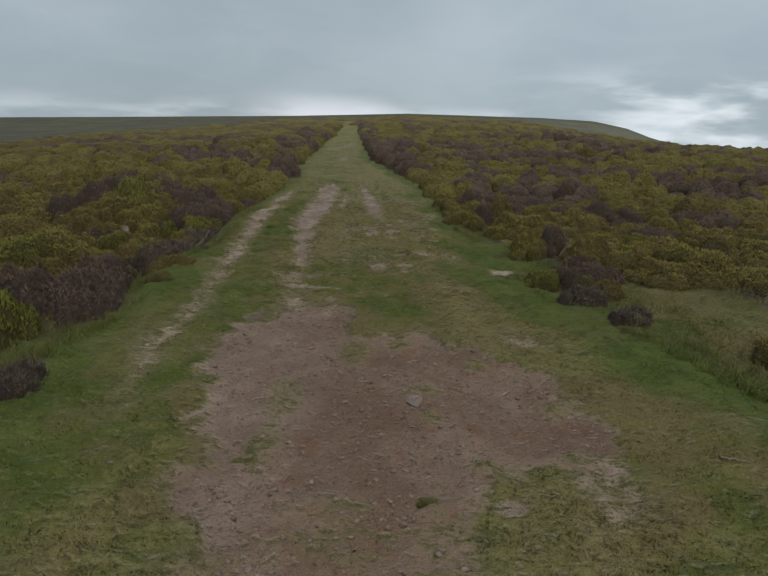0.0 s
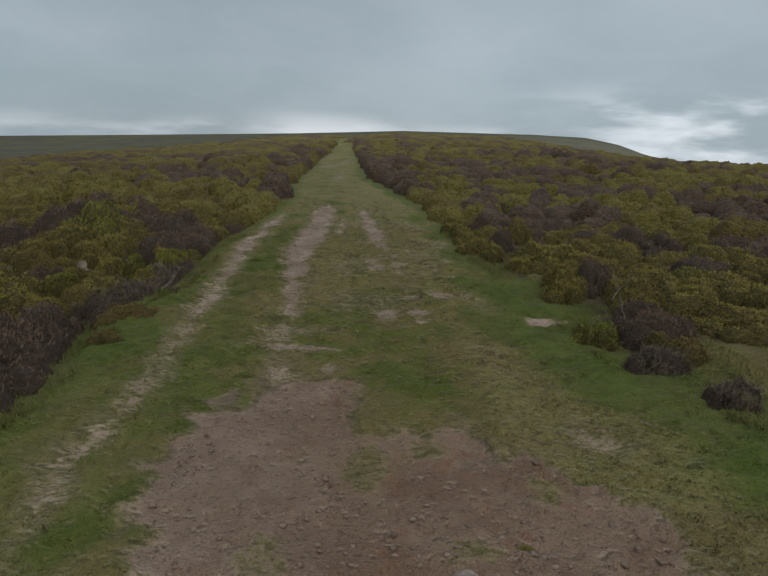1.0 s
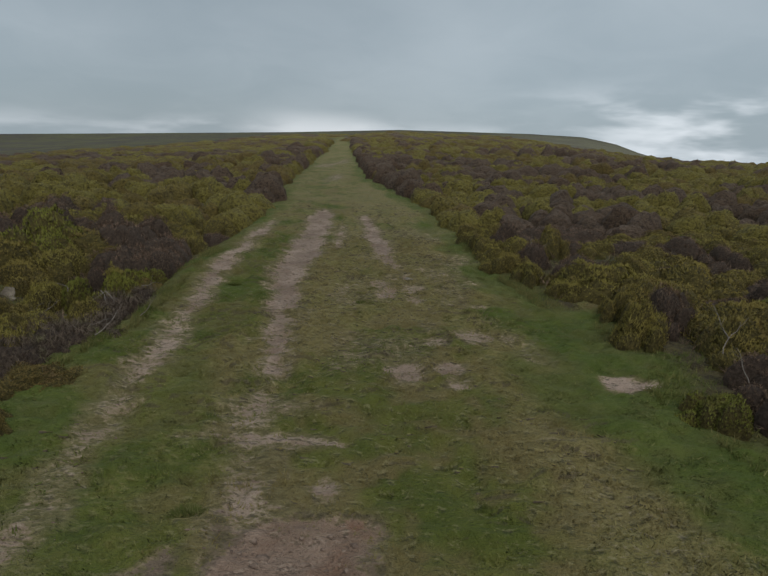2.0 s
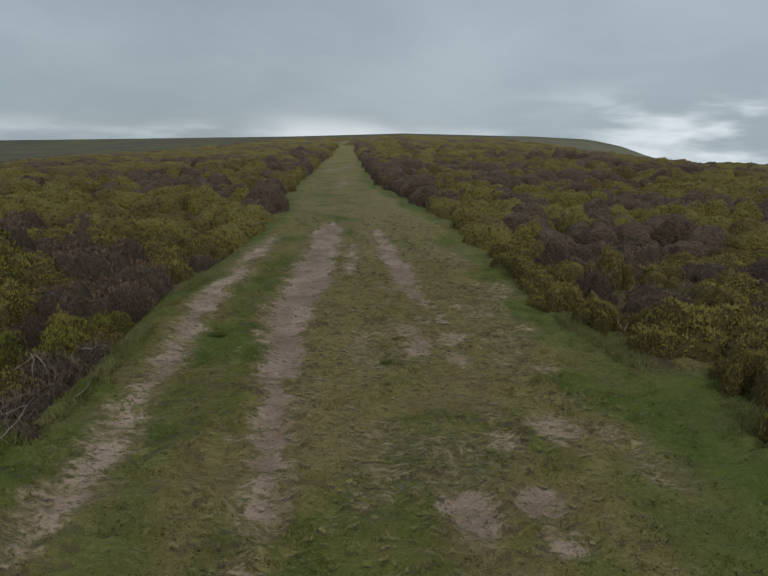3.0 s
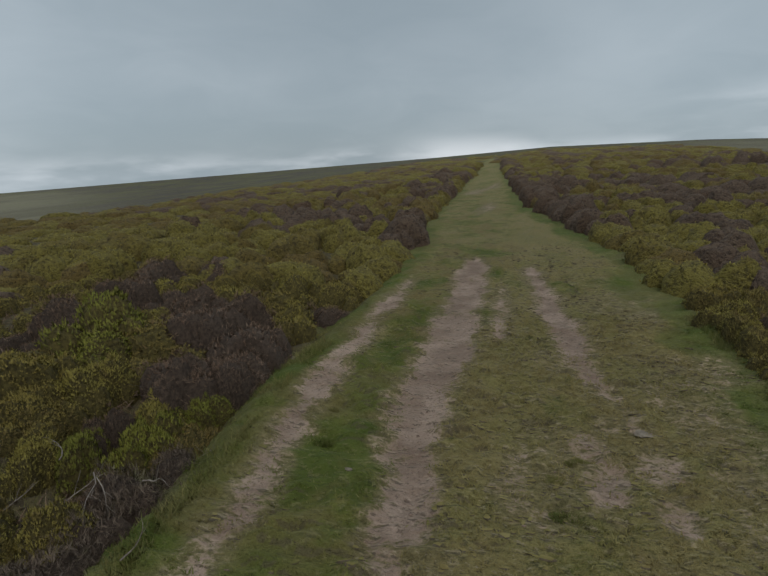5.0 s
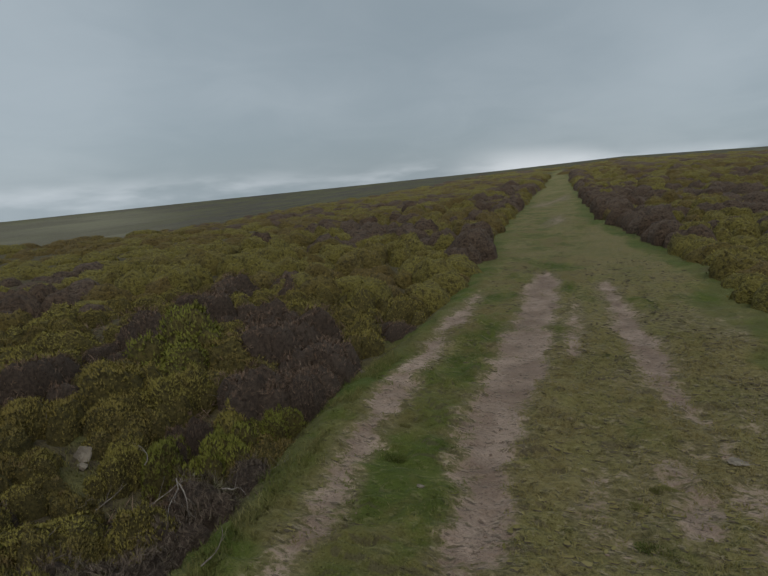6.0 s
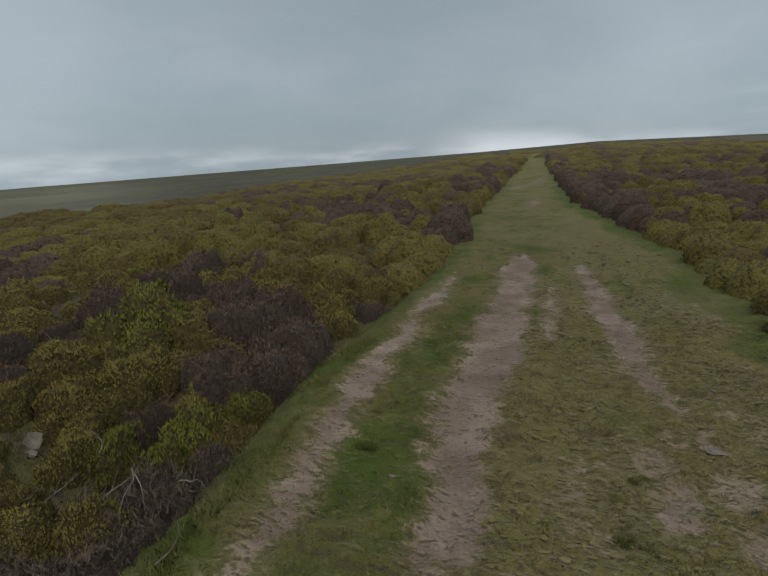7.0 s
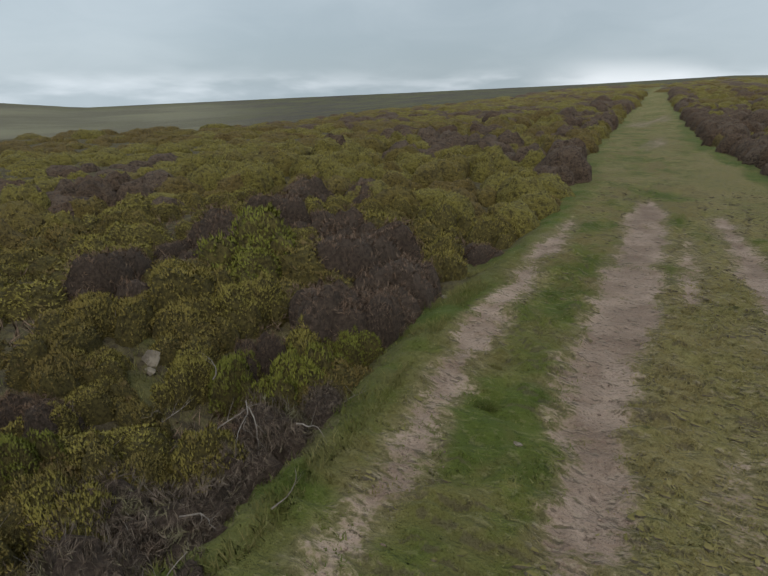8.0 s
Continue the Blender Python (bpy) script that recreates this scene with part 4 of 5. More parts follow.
def kind_at(x, y, rng):
    if -4.6 < x < -1.8 and 5.5 < y < 8.9:
        return "rusty" if rng.random() < 0.45 else "green" if rng.random() < 0.3 else "gorse"
    if -4.8 < x < -2 and 10.4 < y < 15.5:
        return "rusty" if rng.random() < 0.25 else "gorse"
    if 9 < y < 16.5 and 0 < x - edges(y)[1] < 0.7:
        return "gorse"
    if x < -11.5 and y < 24:
        return "gorse"
    for px, py, pr in PATCHES_LEFT + PATCHES_RIGHT:
        if math.hypot(x - px, y - py) < pr * 0.7:
            return "heather"
    if (hash_noise(x * 0.45, y * 0.45, 31) > (0.74 if x < 1 else 0.72) and (x < 1 or y > 11)) or rng.random() < 0.07:
        return "heather"
    pick = rng.random()
    rusty = 0.3 if x < -2 and y < 8.5 else 0.18
    return "green" if pick < 0.06 else "rusty" if pick < 0.06 + rusty else "gorse"


def scatter(rng, x0, x1, y0, y1, gap, margin):
    """Jittered rows of places off the track."""
    out = []
    y, row = y0, 0
    while y < y1:
        x = x0 + (row % 2) * gap / 2
        while x < x1:
            px, py = x + rng.uniform(-0.3, 0.3) * gap, y + rng.uniform(-0.3, 0.3) * gap
            left, right = edges(py)
            if px < left - margin or px > right + margin:
                out.append((px, py))
            x += gap
        y, row = y + gap * 0.87, row + 1
    return out


def height_at(x, y):
    return float(ground_height(np.array([x]), np.array([y]))[0])


def plant_bushes():
    rng = np.random.default_rng(7)
    wanted = [*LEFT_VERGE, *LEFT_FIELD, *RIGHT_SIDE]
    placed = [(x, y, w) for _, x, y, w, _ in wanted]
    for x, y in scatter(rng, -6.6, 6.6, 2.6, 12.6, 0.60, 0.2):
        if any(math.hypot((x - px) / rx, (y - py) / ry) < 1.15 for px, py, rx, ry in GLADES):
            continue
        if any(math.hypot(x - px, y - py) < 0.25 * (pw + 0.5) for px, py, pw in placed):
            continue
        w = rng.uniform(0.45, 1.0)
        wanted.append((kind_at(x, y, rng), x, y, w, 0.06 + w * rng.uniform(0.18, 0.36)))
    stock = {}
    for kind, x, y, w, h in wanted:
        near = math.hypot(max(abs(x) - 0.3, 0), max(0, y - 6.0)) < 4.2
        key = (kind, "near" if near else "wider", int(rng.integers(4)))
        m = pose(x, y, height_at(x, y) - 0.02, 0, 0, rng.uniform(0, 360))
        if key not in stock:
            ob = stock[key] = make_bush(kind, 100 + 10 * len(stock), key[1])
            ob.matrix_basis = m
        else:
            ob = copy_thing(stock[key], m)
        along = rng.uniform(0.8, 1.25)
        ob.scale = (w / WIDE * along, w / WIDE / along, h / TALL)


plant_bushes()


# what lines the track further up: (distance along, kind)
VERGE_LEFT = ((12.6, "gorse"), (15.0, "heather"), (19.6, "gorse"), (29.5, "heather"), (37, "gorse"), (46, "heather"), (52, "gorse"), (62, "heather"), (74, "gorse"))
VERGE_RIGHT = ((12.6, "gorse"), (17.2, "heather"), (23, "gorse"), (24.5, "heather"), (46, "gorse"), (52, "heather"), (62, "gorse"), (78, "heather"))


def verge_places(rng):
    """Bushes that stand close along both edges of the track."""
    for side, kinds in ((-1, VERGE_LEFT), (1, VERGE_RIGHT)):
        y = 12.7
        while y < 110:
            w = rng.uniform(0.5, 1.0) * (1 + max(0, y - 20) / 45)
            left, right = edges(y)
            x = left - 0.40 * w if side < 0 else right + 0.40 * w
            kind = [k for at, k in kinds if at <= y + rng.normal(0, 0.4)][-1:] or ["gorse"]
            yield x + rng.uniform(-0.22, 0.22) * w, y, w, kind[0]
            y += 0.5 * w


def build_heath():
    """The bushes too far off to tell apart."""
    rng = np.random.default_rng(11)
    gathered = {key: ([], [], [], [], []) for key in ("gorse", "heather", "gorse_inside", "heather_inside")}
    count = dict.fromkeys(gathered, 0)

    def add(key, v, f, tone, tips=(), facing=()):
        for store, item in zip(gathered[key], (v, f + count[key], tips, facing, np.full(len(v), tone))):
            store.append(item)
        count[key] += len(v)

    def mound(kind, x, y, w, tall, belt):
        _, _, _, number, length, radius, rings, around = belt
        z = height_at(x, y) if math.hypot(x, y - 6) < 30 else float(land(np.array([x]), np.array([y]))[0])
        tone = float(np.clip(hash_noise(x * 0.3, y * 0.3, 33) * 0.7 + rng.uniform(-0.15, 0.45), 0, 1))
        skin = pillow(rng, w, tall)
        cv, cf = pillow_mesh(skin, rings, around)
        add(kind + "_inside", cv + (x, y, z), cf, tone)
        p, normal = pillow_points(rng, skin, number)
        if kind == "gorse":
            v, f, tips, facing = shoots(rng, p, normal, length, radius, 0.35, 0, 0, 0, False)
        else:
            v, f, tips, facing = shoots(rng, p, normal, length, 0, 0.3, 2, length * 0.8, radius * 0.4)
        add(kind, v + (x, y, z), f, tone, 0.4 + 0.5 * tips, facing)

    # from, to, spacing, shoots on a mound, their length and thickness, rows and columns of the skin
    belts = ((12.5, 24, 0.62, 88, 0.050, 0.0130, 6, 12), (24, 52, 0.95, 55, 0.065, 0.022, 5, 11), (52, 120, 2.0, 30, 0.12, 0.045, 5, 10), (120, 300, 6.0, 14, 0.3, 0.12, 5, 9))
    for belt in belts:
        r0, r1, gap = belt[:3]
        for x, y in scatter(rng, -r1, r1, -10 if r0 < 20 else -2, r1 + 4, gap, 0.35 if r0 < 26 else 0.6):
            r, bearing = math.hypot(x, y - 3), math.degrees(math.atan2(x, y - 3))
            inner = -6.5 < x < 6.5 and 2.6 < y < 12.5
            if (r0 > 20 and not r0 <= r < r1) or (r0 < 20 and (r > r1 or inner)) or not (-72 < bearing < 48 or r < 13) or r > field_reach(bearing) * rng.uniform(0.7, 1.15):
                continue
            kind = "heather" if kind_at(x, y, rng) == "heather" else "gorse"
            w = gap * rng.uniform(0.8, 1.5)
            tall = min((0.33 if kind == "gorse" else 0.36) * w + 0.08, 0.72) * rng.uniform(0.6, 1.35)
            mound(kind, x, y, w, tall * (0.45 if x < -9 else 1.0), belt)
    # taller, darker shrubs that stand over the rest on the slope to the east
    for x, y, w, tall in ((13.2, 55.5, 2.2, 1.0), (15.6, 57, 1.8, 1.35), (17.2, 58, 1.6, 1.2), (19.0, 60, 2.4, 0.95), (21.5, 63, 2.6, 0.9), (6.4, 33, 1.9, 0.8), (5.2, 32.2, 1.6, 0.7), (7.4, 34.5, 1.6, 0.7)):
        mound("heather", x, y, w, tall, belts[1])
    for x, y, w, kind in verge_places(rng):
        mound(kind, x, y, w, (0.30 * w + 0.06) * rng.uniform(0.8, 1.25) + (0.14 if kind == "heather" else 0.0), belts[0 if y < 24 else 1 if y < 55 else 2])
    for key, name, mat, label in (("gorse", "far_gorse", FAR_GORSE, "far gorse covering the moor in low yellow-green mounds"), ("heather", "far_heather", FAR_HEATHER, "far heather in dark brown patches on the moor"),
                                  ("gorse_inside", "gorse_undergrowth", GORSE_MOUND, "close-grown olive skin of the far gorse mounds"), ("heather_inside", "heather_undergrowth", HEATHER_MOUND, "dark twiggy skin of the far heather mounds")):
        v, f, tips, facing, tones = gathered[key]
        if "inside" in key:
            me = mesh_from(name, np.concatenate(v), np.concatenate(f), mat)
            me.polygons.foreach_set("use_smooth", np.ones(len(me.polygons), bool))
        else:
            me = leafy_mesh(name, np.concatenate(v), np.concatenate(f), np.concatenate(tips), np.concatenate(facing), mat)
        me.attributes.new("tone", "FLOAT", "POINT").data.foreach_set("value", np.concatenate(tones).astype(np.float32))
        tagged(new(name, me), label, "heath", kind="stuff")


build_heath()


def build_undergrowth():
    """Low growth that closes the ground between the near bushes."""
    rng = np.random.default_rng(17)
    for name, mat, number, label in (("low_heather", HEATHER, 15000, "low twiggy heather covering the ground between the bushes"),):
        x, y = rng.uniform(-6.8, 6.8, number), 2.4 + 10.4 * rng.uniform(0, 1, number)
        _, _, _, moor, _ = cover_of(x, y)
        lump = hash_noise(x * 1.6, y * 1.6, 51 if mat is HEATHER else 52)
        left, right = edges(y)
        keep = (rng.uniform(0, 1, number) < moor * 1.6 - 0.6) & (lump > 0.35) & ((x < left - 0.4) | (x > right + 0.4) | (mat is HEATHER) & ((x < left - 0.15) | (x > right + 0.15)))
        x, y, lump = x[keep], y[keep], lump[keep]
        p = np.stack([x, y, ground_height(x, y) + 0.03 + 0.09 * lump * rng.uniform(0.2, 1, len(x))], 1)
        up = unit_rows(np.tile([0.0, 0.0, 1.0], (len(p), 1)) + rng.normal(0, 0.4, p.shape))
        if mat is HEATHER:
            v, f, tips, facing = shoots(rng, p, up, 0.10, 0, 0.4, 5, 0.10, 0.003)
        else:
            v, f, tips, facing = shoots(rng, p, up, 0.09, 0.011, 0.5, 2, 0.03, 0.003)
        tagged(new(name, leafy_mesh(name, v, f, tips, facing, mat)), label, "undergrowth", kind="stuff")


build_undergrowth()


# ---- grass, stones, twigs ----
def blades_mesh(name, v):
    """Thin blades that take the light as the turf that they stand in."""
    f = np.arange(len(v)).reshape(-1, 3)
    a, b, c = v[f[:, 0]], v[f[:, 1]], v[f[:, 2]]
    f = np.where((np.cross(b - a, c - a) @ np.array([0, -1.0, 0.4]) < 0)[:, None], f[:, ::-1], f)
    me = mesh_from(name, v, f, BLADE)
    n = len(v)
    me.attributes.new("custom_normal", "FLOAT_VECTOR", "POINT").data.foreach_set("vector", np.tile(np.array([0, 0, 1], np.float32), n))
    return me


def build_turf_lips():
    """Small torn lips of trodden turf: a tongue of grass with a low soil face down the track, coloured dark as shade.
    """
    rng = np.random.default_rng(37)
    n = 26000
    x, y = rng.uniform(-1.9, 2.1, n), 4.2 + 12.5 * rng.uniform(0, 1, n) ** 1.25
    bare, lush, dry, moor, _ = cover_of(x, y)
    clump = hash_noise(x * 2.2, y * 2.6, 92)
    wish = (0.10 + 0.9 * smooth(0.03, 0.2, bare) * smooth(0.75, 0.45, bare) + 0.5 * dry) * smooth(0.25, 0.85, clump) * (1 - 0.8 * lush) * 0.34 * smooth(0.5, 0.25, bare) * smooth(4.6, 5.4, y)
    keep = (rng.uniform(0, 1, n) < wish) & (moor < 0.2)
    x, y, lush, dry = x[keep], y[keep], lush[keep], dry[keep]
    n = len(x)
    half, deep, tall = 0.010 + 0.030 * rng.uniform(0, 1, n) ** 2, rng.uniform(0.015, 0.04, n), rng.uniform(0.004, 0.010, n)
    turn = rng.normal(0, 0.3, n)
    # foot of the face, its brow, and the tail that runs out into the turf
    shape = [(-1, 0.25, -0.6), (-0.4, -0.05, -0.6), (0.4, -0.05, -0.6), (1, 0.25, -0.6), (-0.95, 0.3, 0.5), (-0.4, 0.02, 1.0), (0.45, 0.0, 0.9), (0.95, 0.3, 0.45), (-0.5, 1.0, 0.0), (0.5, 1.0, 0.0)]
    z = ground_height(x, y)
    corners = []
    for a, b, c in shape:
        u, w = a * half * rng.uniform(0.8, 1.2, n), b * deep + rng.normal(0, 0.003, n)
        corners.append(np.stack([x + u * np.cos(turn) - w * np.sin(turn), y + u * np.sin(turn) + w * np.cos(turn), z + c * tall], 1))
    v = np.stack(corners, 1).reshape(-1, 3)
    tri = np.array([(0, 1, 5), (0, 5, 4), (1, 2, 6), (1, 6, 5), (2, 3, 7), (2, 7, 6), (4, 5, 8), (5, 6, 9), (5, 9, 8), (6, 7, 9)])
    me = mesh_from("turf_lips", v, (np.arange(n)[:, None, None] * 10 + tri[None]).reshape(-1, 3), BLADE)
    me.materials.append(TORN_SOIL_SHADE)
    me.polygons.foreach_set("material_index", np.tile(np.array([1] * 6 + [0] * 4, np.int32), n))
    shares = np.stack([np.zeros(n), lush, np.clip(dry + 0.25, 0, 1), np.ones(n)], 1).repeat(10, 0)
    me.attributes.new("cover", "FLOAT_COLOR", "POINT").data.foreach_set("color", shares.astype(np.float32).ravel())
    tagged(new("turf_lips", me), "small torn lips of trodden turf with soil faces coloured dark as shade", "turf", kind="stuff")


build_turf_lips()


def build_grass():
    """Short turf along the track and rough grass in the glades."""
    rng = np.random.default_rng(23)
    n = 120000
    y = 1.0 + 10.5 * rng.uniform(0, 1, n) ** 1.35
    left, right = edges(y)
    x = left - 0.5 + (right - left + 1.6) * rng.uniform(0, 1, n)
    bare, lush, dry, moor, _ = cover_of(x, y)
    clumped = hash_noise(x * 9, y * 15, 5)
    keep = (rng.uniform(0, 1, n) > bare * 1.25) & (rng.uniform(0, 1, n) < 0.25 + clumped) & (moor < 0.9)
    x, y, lush, dry, clumped = x[keep], y[keep], lush[keep], dry[keep], clumped[keep]
    z = ground_height(x, y)
    n = len(x)
    tall = (0.008 + 0.030 * clumped ** 2 * rng.uniform(0.3, 1, n) + 0.012 * dry + 0.02 * smooth(0.2, 0.8, x - edges(y)[1]))[:, None]
    verts = []
    for k in range(3):
        lean = np.stack([rng.normal(0, 0.7, n), rng.normal(0, 0.7, n), np.ones(n)], 1)
        root = np.stack([x + rng.normal(0, 0.012, n), y + rng.normal(0, 0.012, n), z - 0.004], 1)
        side = np.stack([np.cos(a := rng.uniform(0, 6.28, n)), np.sin(a), np.zeros(n)], 1) * 0.0045
        verts.append(np.stack([root - side, root + side, root + unit_rows(lean) * tall * rng.uniform(0.6, 1.3, (n, 1))], 1).reshape(-1, 3))
    v = np.concatenate(verts)
    me = blades_mesh("grass", v)
    layer = me.attributes.new("cover", "FLOAT_COLOR", "POINT")
    shares = np.stack([np.zeros(n), lush, dry, np.ones(n)], 1).repeat(3, 0)
    layer.data.foreach_set("color", np.tile(shares, (3, 1)).astype(np.float32).ravel())
    tagged(new("grass", me), "short cropped grass, green and straw-coloured, along the track", "grass", kind="stuff")


build_grass()


def build_rough_grass():
    """Longer grass that grows up between the bushes beside the track."""
    rng = np.random.default_rng(29)
    n = 30000
    y = rng.uniform(2.2, 11.5, n)
    left, right = edges(y)
    reach = 2.3 * rng.uniform(0, 1, n) ** 1.8
    x = np.where(rng.uniform(0, 1, n) < 0.55, left - reach + 0.15, right + reach - 0.15)
    clump = hash_noise(x * 3.0, y * 3.0, 81)
    keep = rng.uniform(0, 1, n) < smooth(0.38, 0.66, clump)
    x, y, clump = x[keep], y[keep], clump[keep]
    n, z = len(x), ground_height(x, y)
    tall = (0.025 + 0.075 * clump * rng.uniform(0.3, 1, n))[:, None]
    verts = []
    for k in range(3):
        lean = unit_rows(np.stack([rng.normal(0, 0.55, n), rng.normal(0, 0.55, n), np.ones(n)], 1))
        root = np.stack([x + rng.normal(0, 0.015, n), y + rng.normal(0, 0.015, n), z - 0.005], 1)
        side = np.stack([np.cos(a := rng.uniform(0, 6.28, n)), np.sin(a), np.zeros(n)], 1) * 0.0032
        verts.append(np.stack([root - side, root + side, root + lean * tall * rng.uniform(0.6, 1.3, (n, 1))], 1).reshape(-1, 3))
    v = np.concatenate(verts)
    me = blades_mesh("rough_grass", v)
    shares = np.stack([np.zeros(n), rng.uniform(0.3, 1, n), rng.uniform(0, 0.45, n), np.ones(n)], 1).repeat(3, 0)
    me.attributes.new("cover", "FLOAT_COLOR", "POINT").data.foreach_set("color", np.tile(shares, (3, 1)).astype(np.float32).ravel())
    tagged(new("rough_grass", me), "longer green and straw-coloured grass growing between the bushes", "grass", kind="stuff")


build_rough_grass()


def grass_tuft(x, y, wide, tall, seed, lush, label):
    """A clump of longer grass that stands up out of the turf."""
    rng = np.random.default_rng(seed)
    n = int(260 + 2600 * wide)
    a, far = rng.uniform(0, 6.28, n), np.sqrt(rng.uniform(0, 1, n)) * wide / 2
    root = np.stack([far * np.cos(a), far * np.sin(a) * 0.7, np.full(n, -0.008)], 1)
    lean = unit_rows(np.stack([root[:, 0] * 5 / wide * 0.5 + rng.normal(0, 0.35, n), root[:, 1] * 5 / wide * 0.5 + rng.normal(0, 0.35, n), np.ones(n)], 1))
    side = np.stack([np.cos(b := rng.uniform(0, 6.28, n)), np.sin(b), np.zeros(n)], 1) * 0.0035
    high = (tall * rng.uniform(0.5, 1.15, n) * (1.15 - 0.6 * (2 * far / wide) ** 2))[:, None]
    me = blades_mesh("grass_tuft", np.stack([root - side, root + side, root + lean * high], 1).reshape(-1, 3))
    shares = np.stack([np.zeros(n), np.full(n, lush), rng.uniform(0, 0.4, n) * (1 - lush), np.ones(n)], 1).repeat(3, 0)
    me.attributes.new("cover", "FLOAT_COLOR", "POINT").data.foreach_set("color", shares.astype(np.float32).ravel())
    tagged(new("grass_tuft", me), label, "grass tuft", "grass tufts on the track").matrix_basis = pose(x, y, height_at(x, y))


DARK_TUFT, MIXED_TUFT = "dark green tuft of grass standing in the worn turf", "small mixed green and straw tuft of grass on the bare earth"
for k, (x, y, wide, tall, lush) in enumerate(((-0.48, 4.75, 0.16, 0.05, 1.0), (-1.26, 8.3, 0.13, 0.03, 0.6), (-1.38, 8.72, 0.10, 0.028, 0.6), (0.14, 7.94, 0.22, 0.022, 0.6), (0.03, 8.2, 0.18, 0.022, 0.6), (0.19, 8.42, 0.14, 0.02, 0.6),
                                              (0.86, 2.11, 0.10, 0.03, 0.5), (-0.04, 2.34, 0.16, 0.025, 0.3), (1.09, 3.21, 0.10, 0.02, 0.1))):
    grass_tuft(x, y, wide, tall, 300 + k, lush, DARK_TUFT if lush > 0.55 else MIXED_TUFT)


def rock_points(seed, size):
    """An angular stone: a ball flattened and cut, then roughened."""
    bm = bmesh.new()
    bmesh.ops.create_icosphere(bm, subdivisions=3, radius=1.0)
    rng = random.Random(seed)
    cuts = [(Vector((rng.gauss(0, 1), rng.gauss(0, 1), rng.gauss(0, 1))).normalized(), rng.uniform(0.5, 0.75)) for _ in range(13)]
    for v in bm.verts:
        for way, reach in cuts:
            over = v.co.dot(way) - reach
            if over > 0:
                v.co -= way * over
        v.co *= 1 + 0.07 * (noise.noise(v.co * 2.5 + Vector((seed, 0, 0)))) + 0.03 * noise.noise(v.co * 7)
        v.co = Vector((v.co.x * size[0], v.co.y * size[1], v.co.z * size[2]))
    return bm


def stone(name, x, y, size, seed, mat, label, sunk=0.3, turn=0):
    bm = rock_points(seed, size)
    me = bpy.data.meshes.new(name)
    bm.to_mesh(me)
    bm.free()
    me.materials.append(mat)
    ob = tagged(new(name, me), label, "stone")
    ob.matrix_basis = pose(x, y, height_at(x, y) + size[2] * (0.8 - 2 * sunk), 0, 0, turn)
    return ob


stone("stone", 0.82, 3.03, (0.060, 0.050, 0.048), 3, STONE, "rounded grey-pink stone lying on the bare earth", 0.2, 20)
stone("stone", 0.59, 8.78, (0.085, 0.04, 0.018), 5, PALE_STONE, "flat pale stone bedded in the turf beside the rut", 0.3, -20)
stone("stone", -1.03, 8.07, (0.026, 0.02, 0.012), 8, PALE_STONE, "small pale stone in the grass strip between the ruts", 0.25, 10)
stone("rock", -3.32, 7.82, (0.10, 0.075, 0.095), 11, PALE_STONE, "pale angular rock among gorse and dead branches", 0.38, 35)
stone("rock", -3.24, 7.74, (0.05, 0.04, 0.036), 19, PALE_STONE, "small pale broken rock lying against a larger one", 0.25, 10)
stone("rock", -3.6, 8.2, (0.09, 0.05, 0.03), 21, PALE_STONE, "flat pale rock half hidden in grass between gorse bushes", 0.3, 10)
stone("stone", -0.70, 2.30, (0.021, 0.017, 0.008), 23, PALE_STONE, "small flat pale stone in the short grass", 0.15, 30)
stone("stone", -0.10, 1.89, (0.020, 0.015, 0.007), 24, PALE_STONE, "small flat pale stone in the short grass", 0.15, 70)
stone("stone", 0.24, 1.67, (0.016, 0.013, 0.006), 25, PALE_STONE, "small flat pale stone in the short grass", 0.15, 0)
stone("stone", -2.2, 9.86, (0.045, 0.03, 0.03), 14, PALE_STONE, "small white stone at the edge of the track", 0.2, 0)


def build_pebbles():
    rng = np.random.default_rng(5)
    bm = bmesh.new()
    bmesh.ops.create_icosphere(bm, subdivisions=1, radius=1.0)
    ball = np.array([v.co[:] for v in bm.verts])
    tris = np.array([[v.index for v in f.verts] for f in bm.faces])
    bm.free()
    n = 26000
    x, y = rng.uniform(-2.0, 2.0, n), 1.2 + 10 * rng.uniform(0, 1, n) ** 1.5
    bare, raw = worn(x, y)
    keep = (rng.uniform(0, 1, n) < bare * (0.35 + 0.4 * raw)) & (hash_noise(x * 4, y * 4, 41) > 0.35)
    x, y, raw = x[keep], y[keep], raw[keep]
    z = ground_height(x, y)
    n = len(x)
    size = (0.003 + 0.008 * rng.uniform(0, 1, n) ** 3 + raw * 0.015 * rng.uniform(0, 1, n) ** 5)[:, None]
    shape = rng.uniform(0.6, 1.2, (n, 1, 3)) * np.array([1.3, 1.0, 0.5])
    v = ball[None] * shape * size[:, None] * rng.uniform(0.5, 1.25, (n, len(ball), 1)) + np.stack([x, y, z + size[:, 0] * 0.05], 1)[:, None]
    f = tris[None] + (np.arange(n) * len(ball))[:, None, None]
    tagged(new("gravel", mesh_from("gravel", v.reshape(-1, 3), f.reshape(-1, 3), CLOD)), "loose crumbs of earth and small stones on the worn track", "gravel", kind="stuff")


build_pebbles()


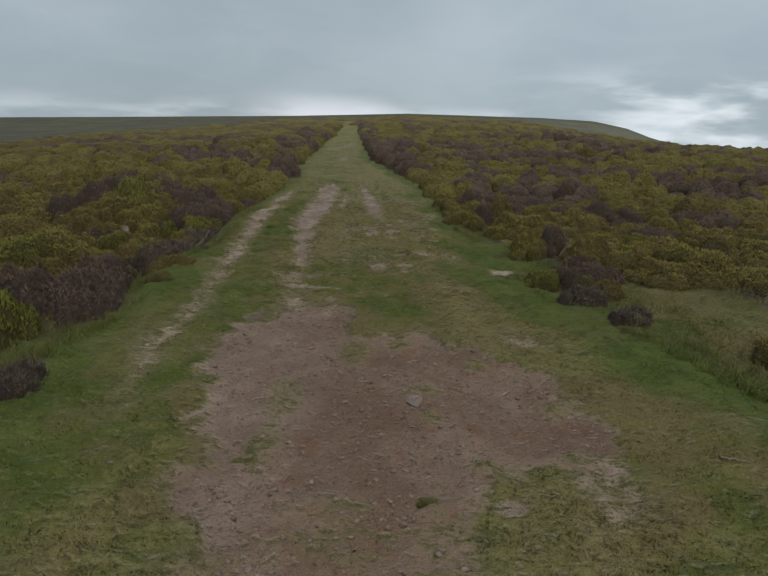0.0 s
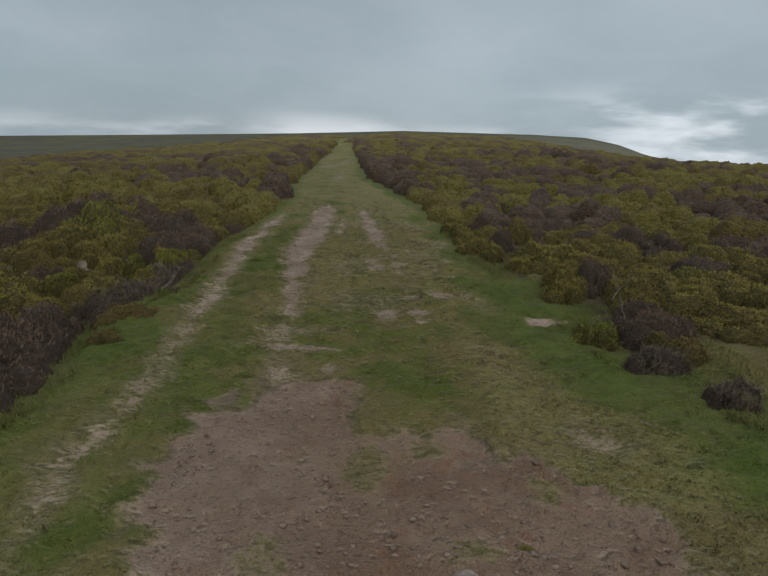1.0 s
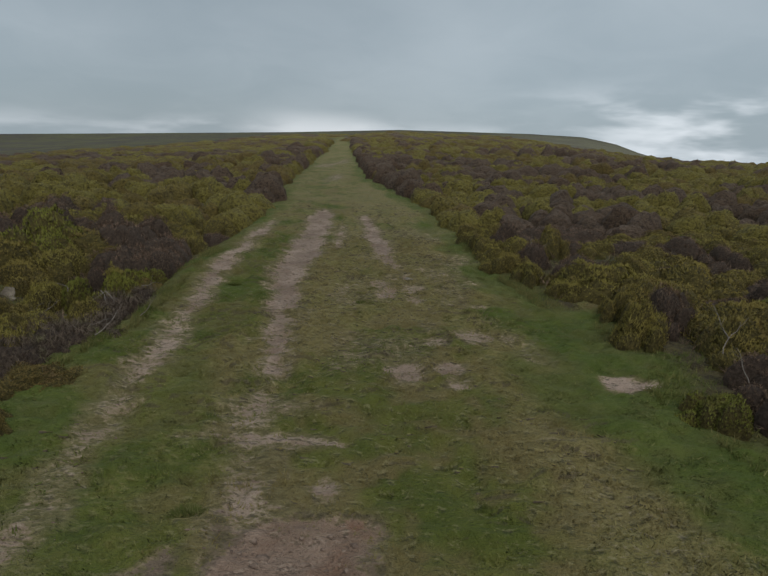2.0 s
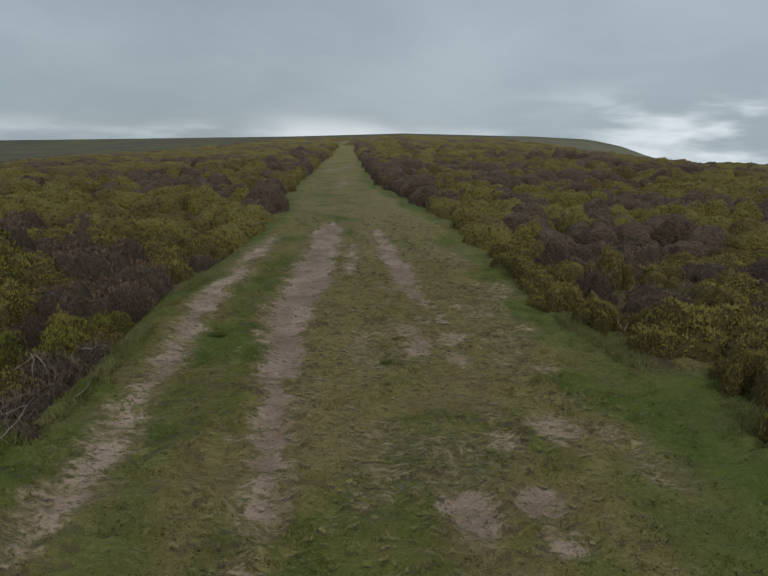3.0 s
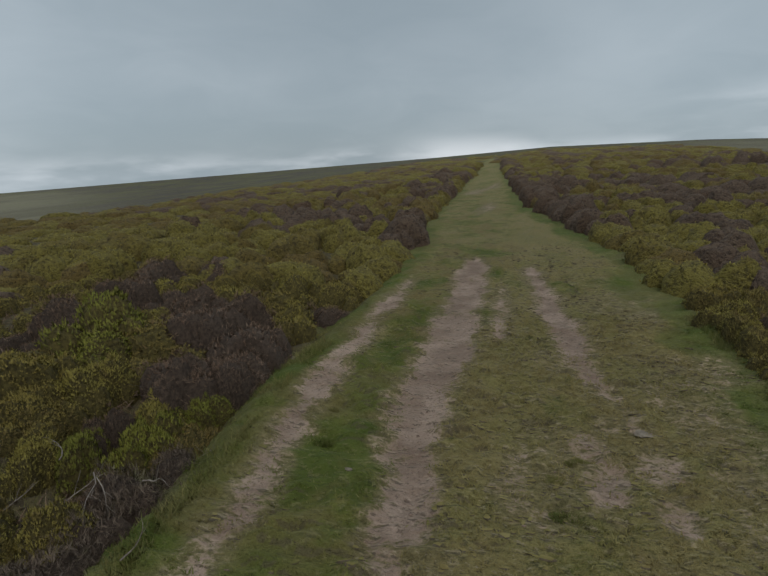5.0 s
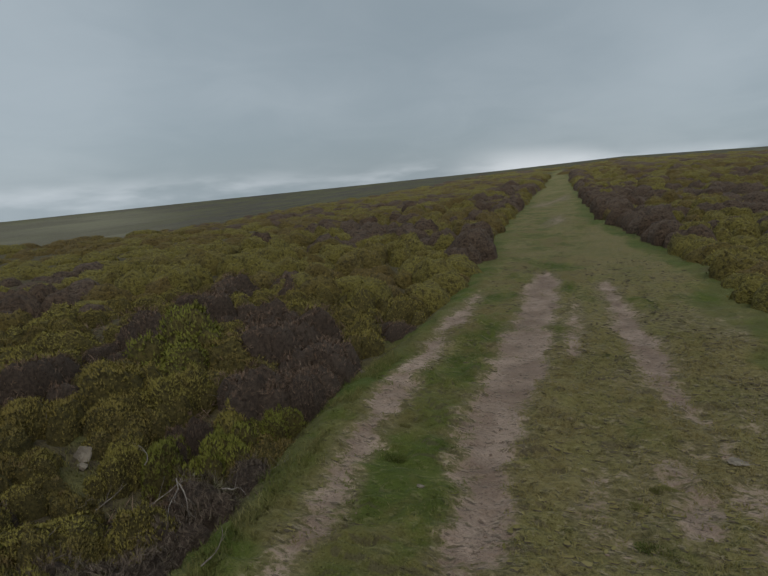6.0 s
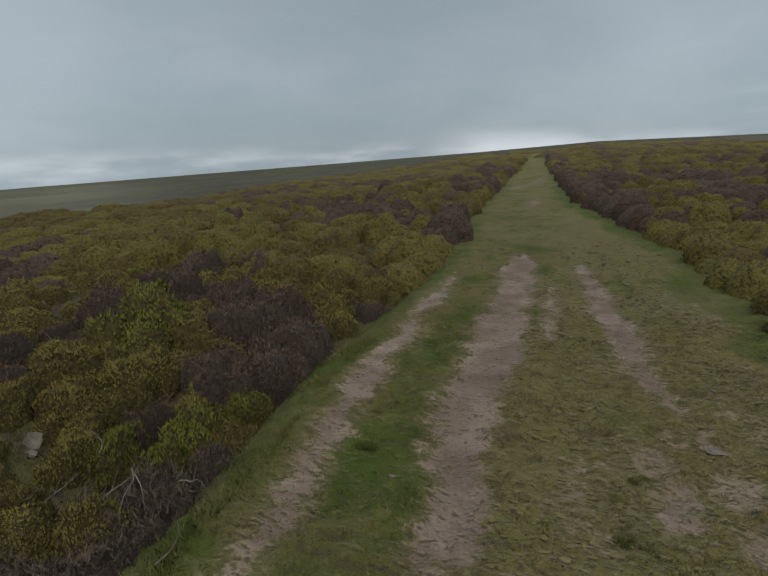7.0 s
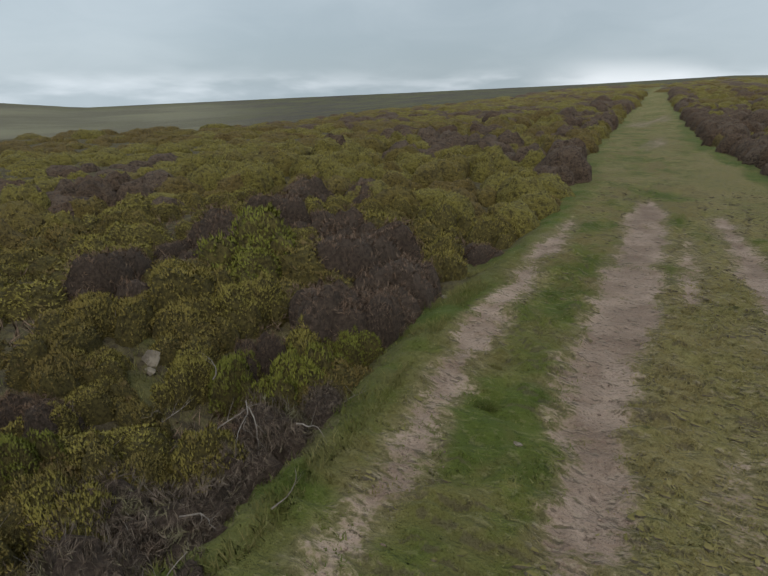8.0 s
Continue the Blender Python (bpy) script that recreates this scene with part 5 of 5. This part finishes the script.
def branch(x, y, z, length, turn, rise, seed, thick=0.004):
    """A bare, crooked branch that tapers, with a few side twigs."""
    rng = random.Random(seed)
    bm = bmesh.new()

    def limb(start, way, long, radius, deep):
        at, rows = start.copy(), []
        count = 9 if deep else 5
        for k in range(count):
            r = radius * (1 - 0.8 * k / (count - 1))
            u = way.orthogonal().normalized()
            w = way.cross(u)
            rows.append([bm.verts.new(at + (u * math.cos(a) + w * math.sin(a)) * r) for a in (0, 1.257, 2.513, 3.77, 5.027)])
            if deep and k in (3, 5, 6):
                limb(at, (way + Vector((rng.gauss(0, 0.6), rng.gauss(0, 0.6), rng.uniform(0, 0.6)))).normalized(), long * rng.uniform(0.25, 0.45), r * 0.6, False)
            at = at + way * long / (count - 1)
            way = (way + Vector((rng.gauss(0, 0.22), rng.gauss(0, 0.22), rng.gauss(0, 0.16)))).normalized()
        for a, b in zip(rows, rows[1:]):
            for k in range(5):
                bm.faces.new((a[k], a[(k + 1) % 5], b[(k + 1) % 5], b[k]))

    limb(Vector((0, 0, 0)), Vector((1, 0, rise)).normalized(), length, thick, True)
    me = bpy.data.meshes.new("dead_branch")
    bm.to_mesh(me)
    bm.free()
    me.materials.append(TWIG)
    ob = tagged(new("dead_branch", me), "bare grey dead branch lying among the bushes", "branch", "dead branches")
    ob.matrix_basis = pose(x, y, height_at(x, y) + z, 0, 0, turn)


# where one end lies: x, y, height over the ground, length, turn, rise
for k, spec in enumerate(((-2.34, 7.37, 0.17, 0.30, 60, 0.5), (-2.23, 7.55, 0.30, 0.26, -25, -0.5), (-2.3, 7.6, 0.28, 0.34, -40, -0.35), (-2.1, 8.04, 0.05, 0.26, 12, 0.15), (-2.78, 7.41, 0.08, 0.24, 40, 0.7), (-2.95, 7.35, 0.08, 0.3, 10, 0.05),
                          (-1.74, 7.14, 0.03, 0.2, 55, 0.5), (-2.68, 6.66, 0.08, 0.25, 30, 0.1), (-1.85, 7.45, 0.20, 0.24, 15, 0.1), (-2.05, 6.95, 0.16, 0.3, 20, 0.3), (-2.6, 7.0, 0.1, 0.24, -30, 0.2), (-2.7, 7.75, 0.22, 0.3, 110, 0.2),
                          (2.52, 5.78, 0.08, 0.24, 195, -0.1), (2.6, 5.95, 0.14, 0.26, 80, 0.9), (2.6, 6.25, 0.22, 0.4, 60, 0.5), (2.75, 6.45, 0.3, 0.3, 100, 0.5), (2.15, 9.75, 0.26, 0.3, 40, 0.2), (2.2, 9.7, 0.28, 0.28, 10, 0.0), (-1.75, 6.45, 0.10, 0.3, 65, 0.25))):
    branch(*spec, 60 + k)
for k, spec in enumerate(((2.05, 4.27, 0.012, 0.08, -25, 0.0), (2.15, 4.3, 0.012, 0.05, 10, 0.0), (2.2, 3.6, 0.012, 0.06, 0, 0.0), (0.90, 2.14, 0.016, 0.12, -5, 0.0), (2.4, 2.52, 0.015, 0.14, -20, 0.05), (2.8, 2.95, 0.015, 0.22, -40, 0.05))):
    branch(*spec, 90 + k, 0.004)
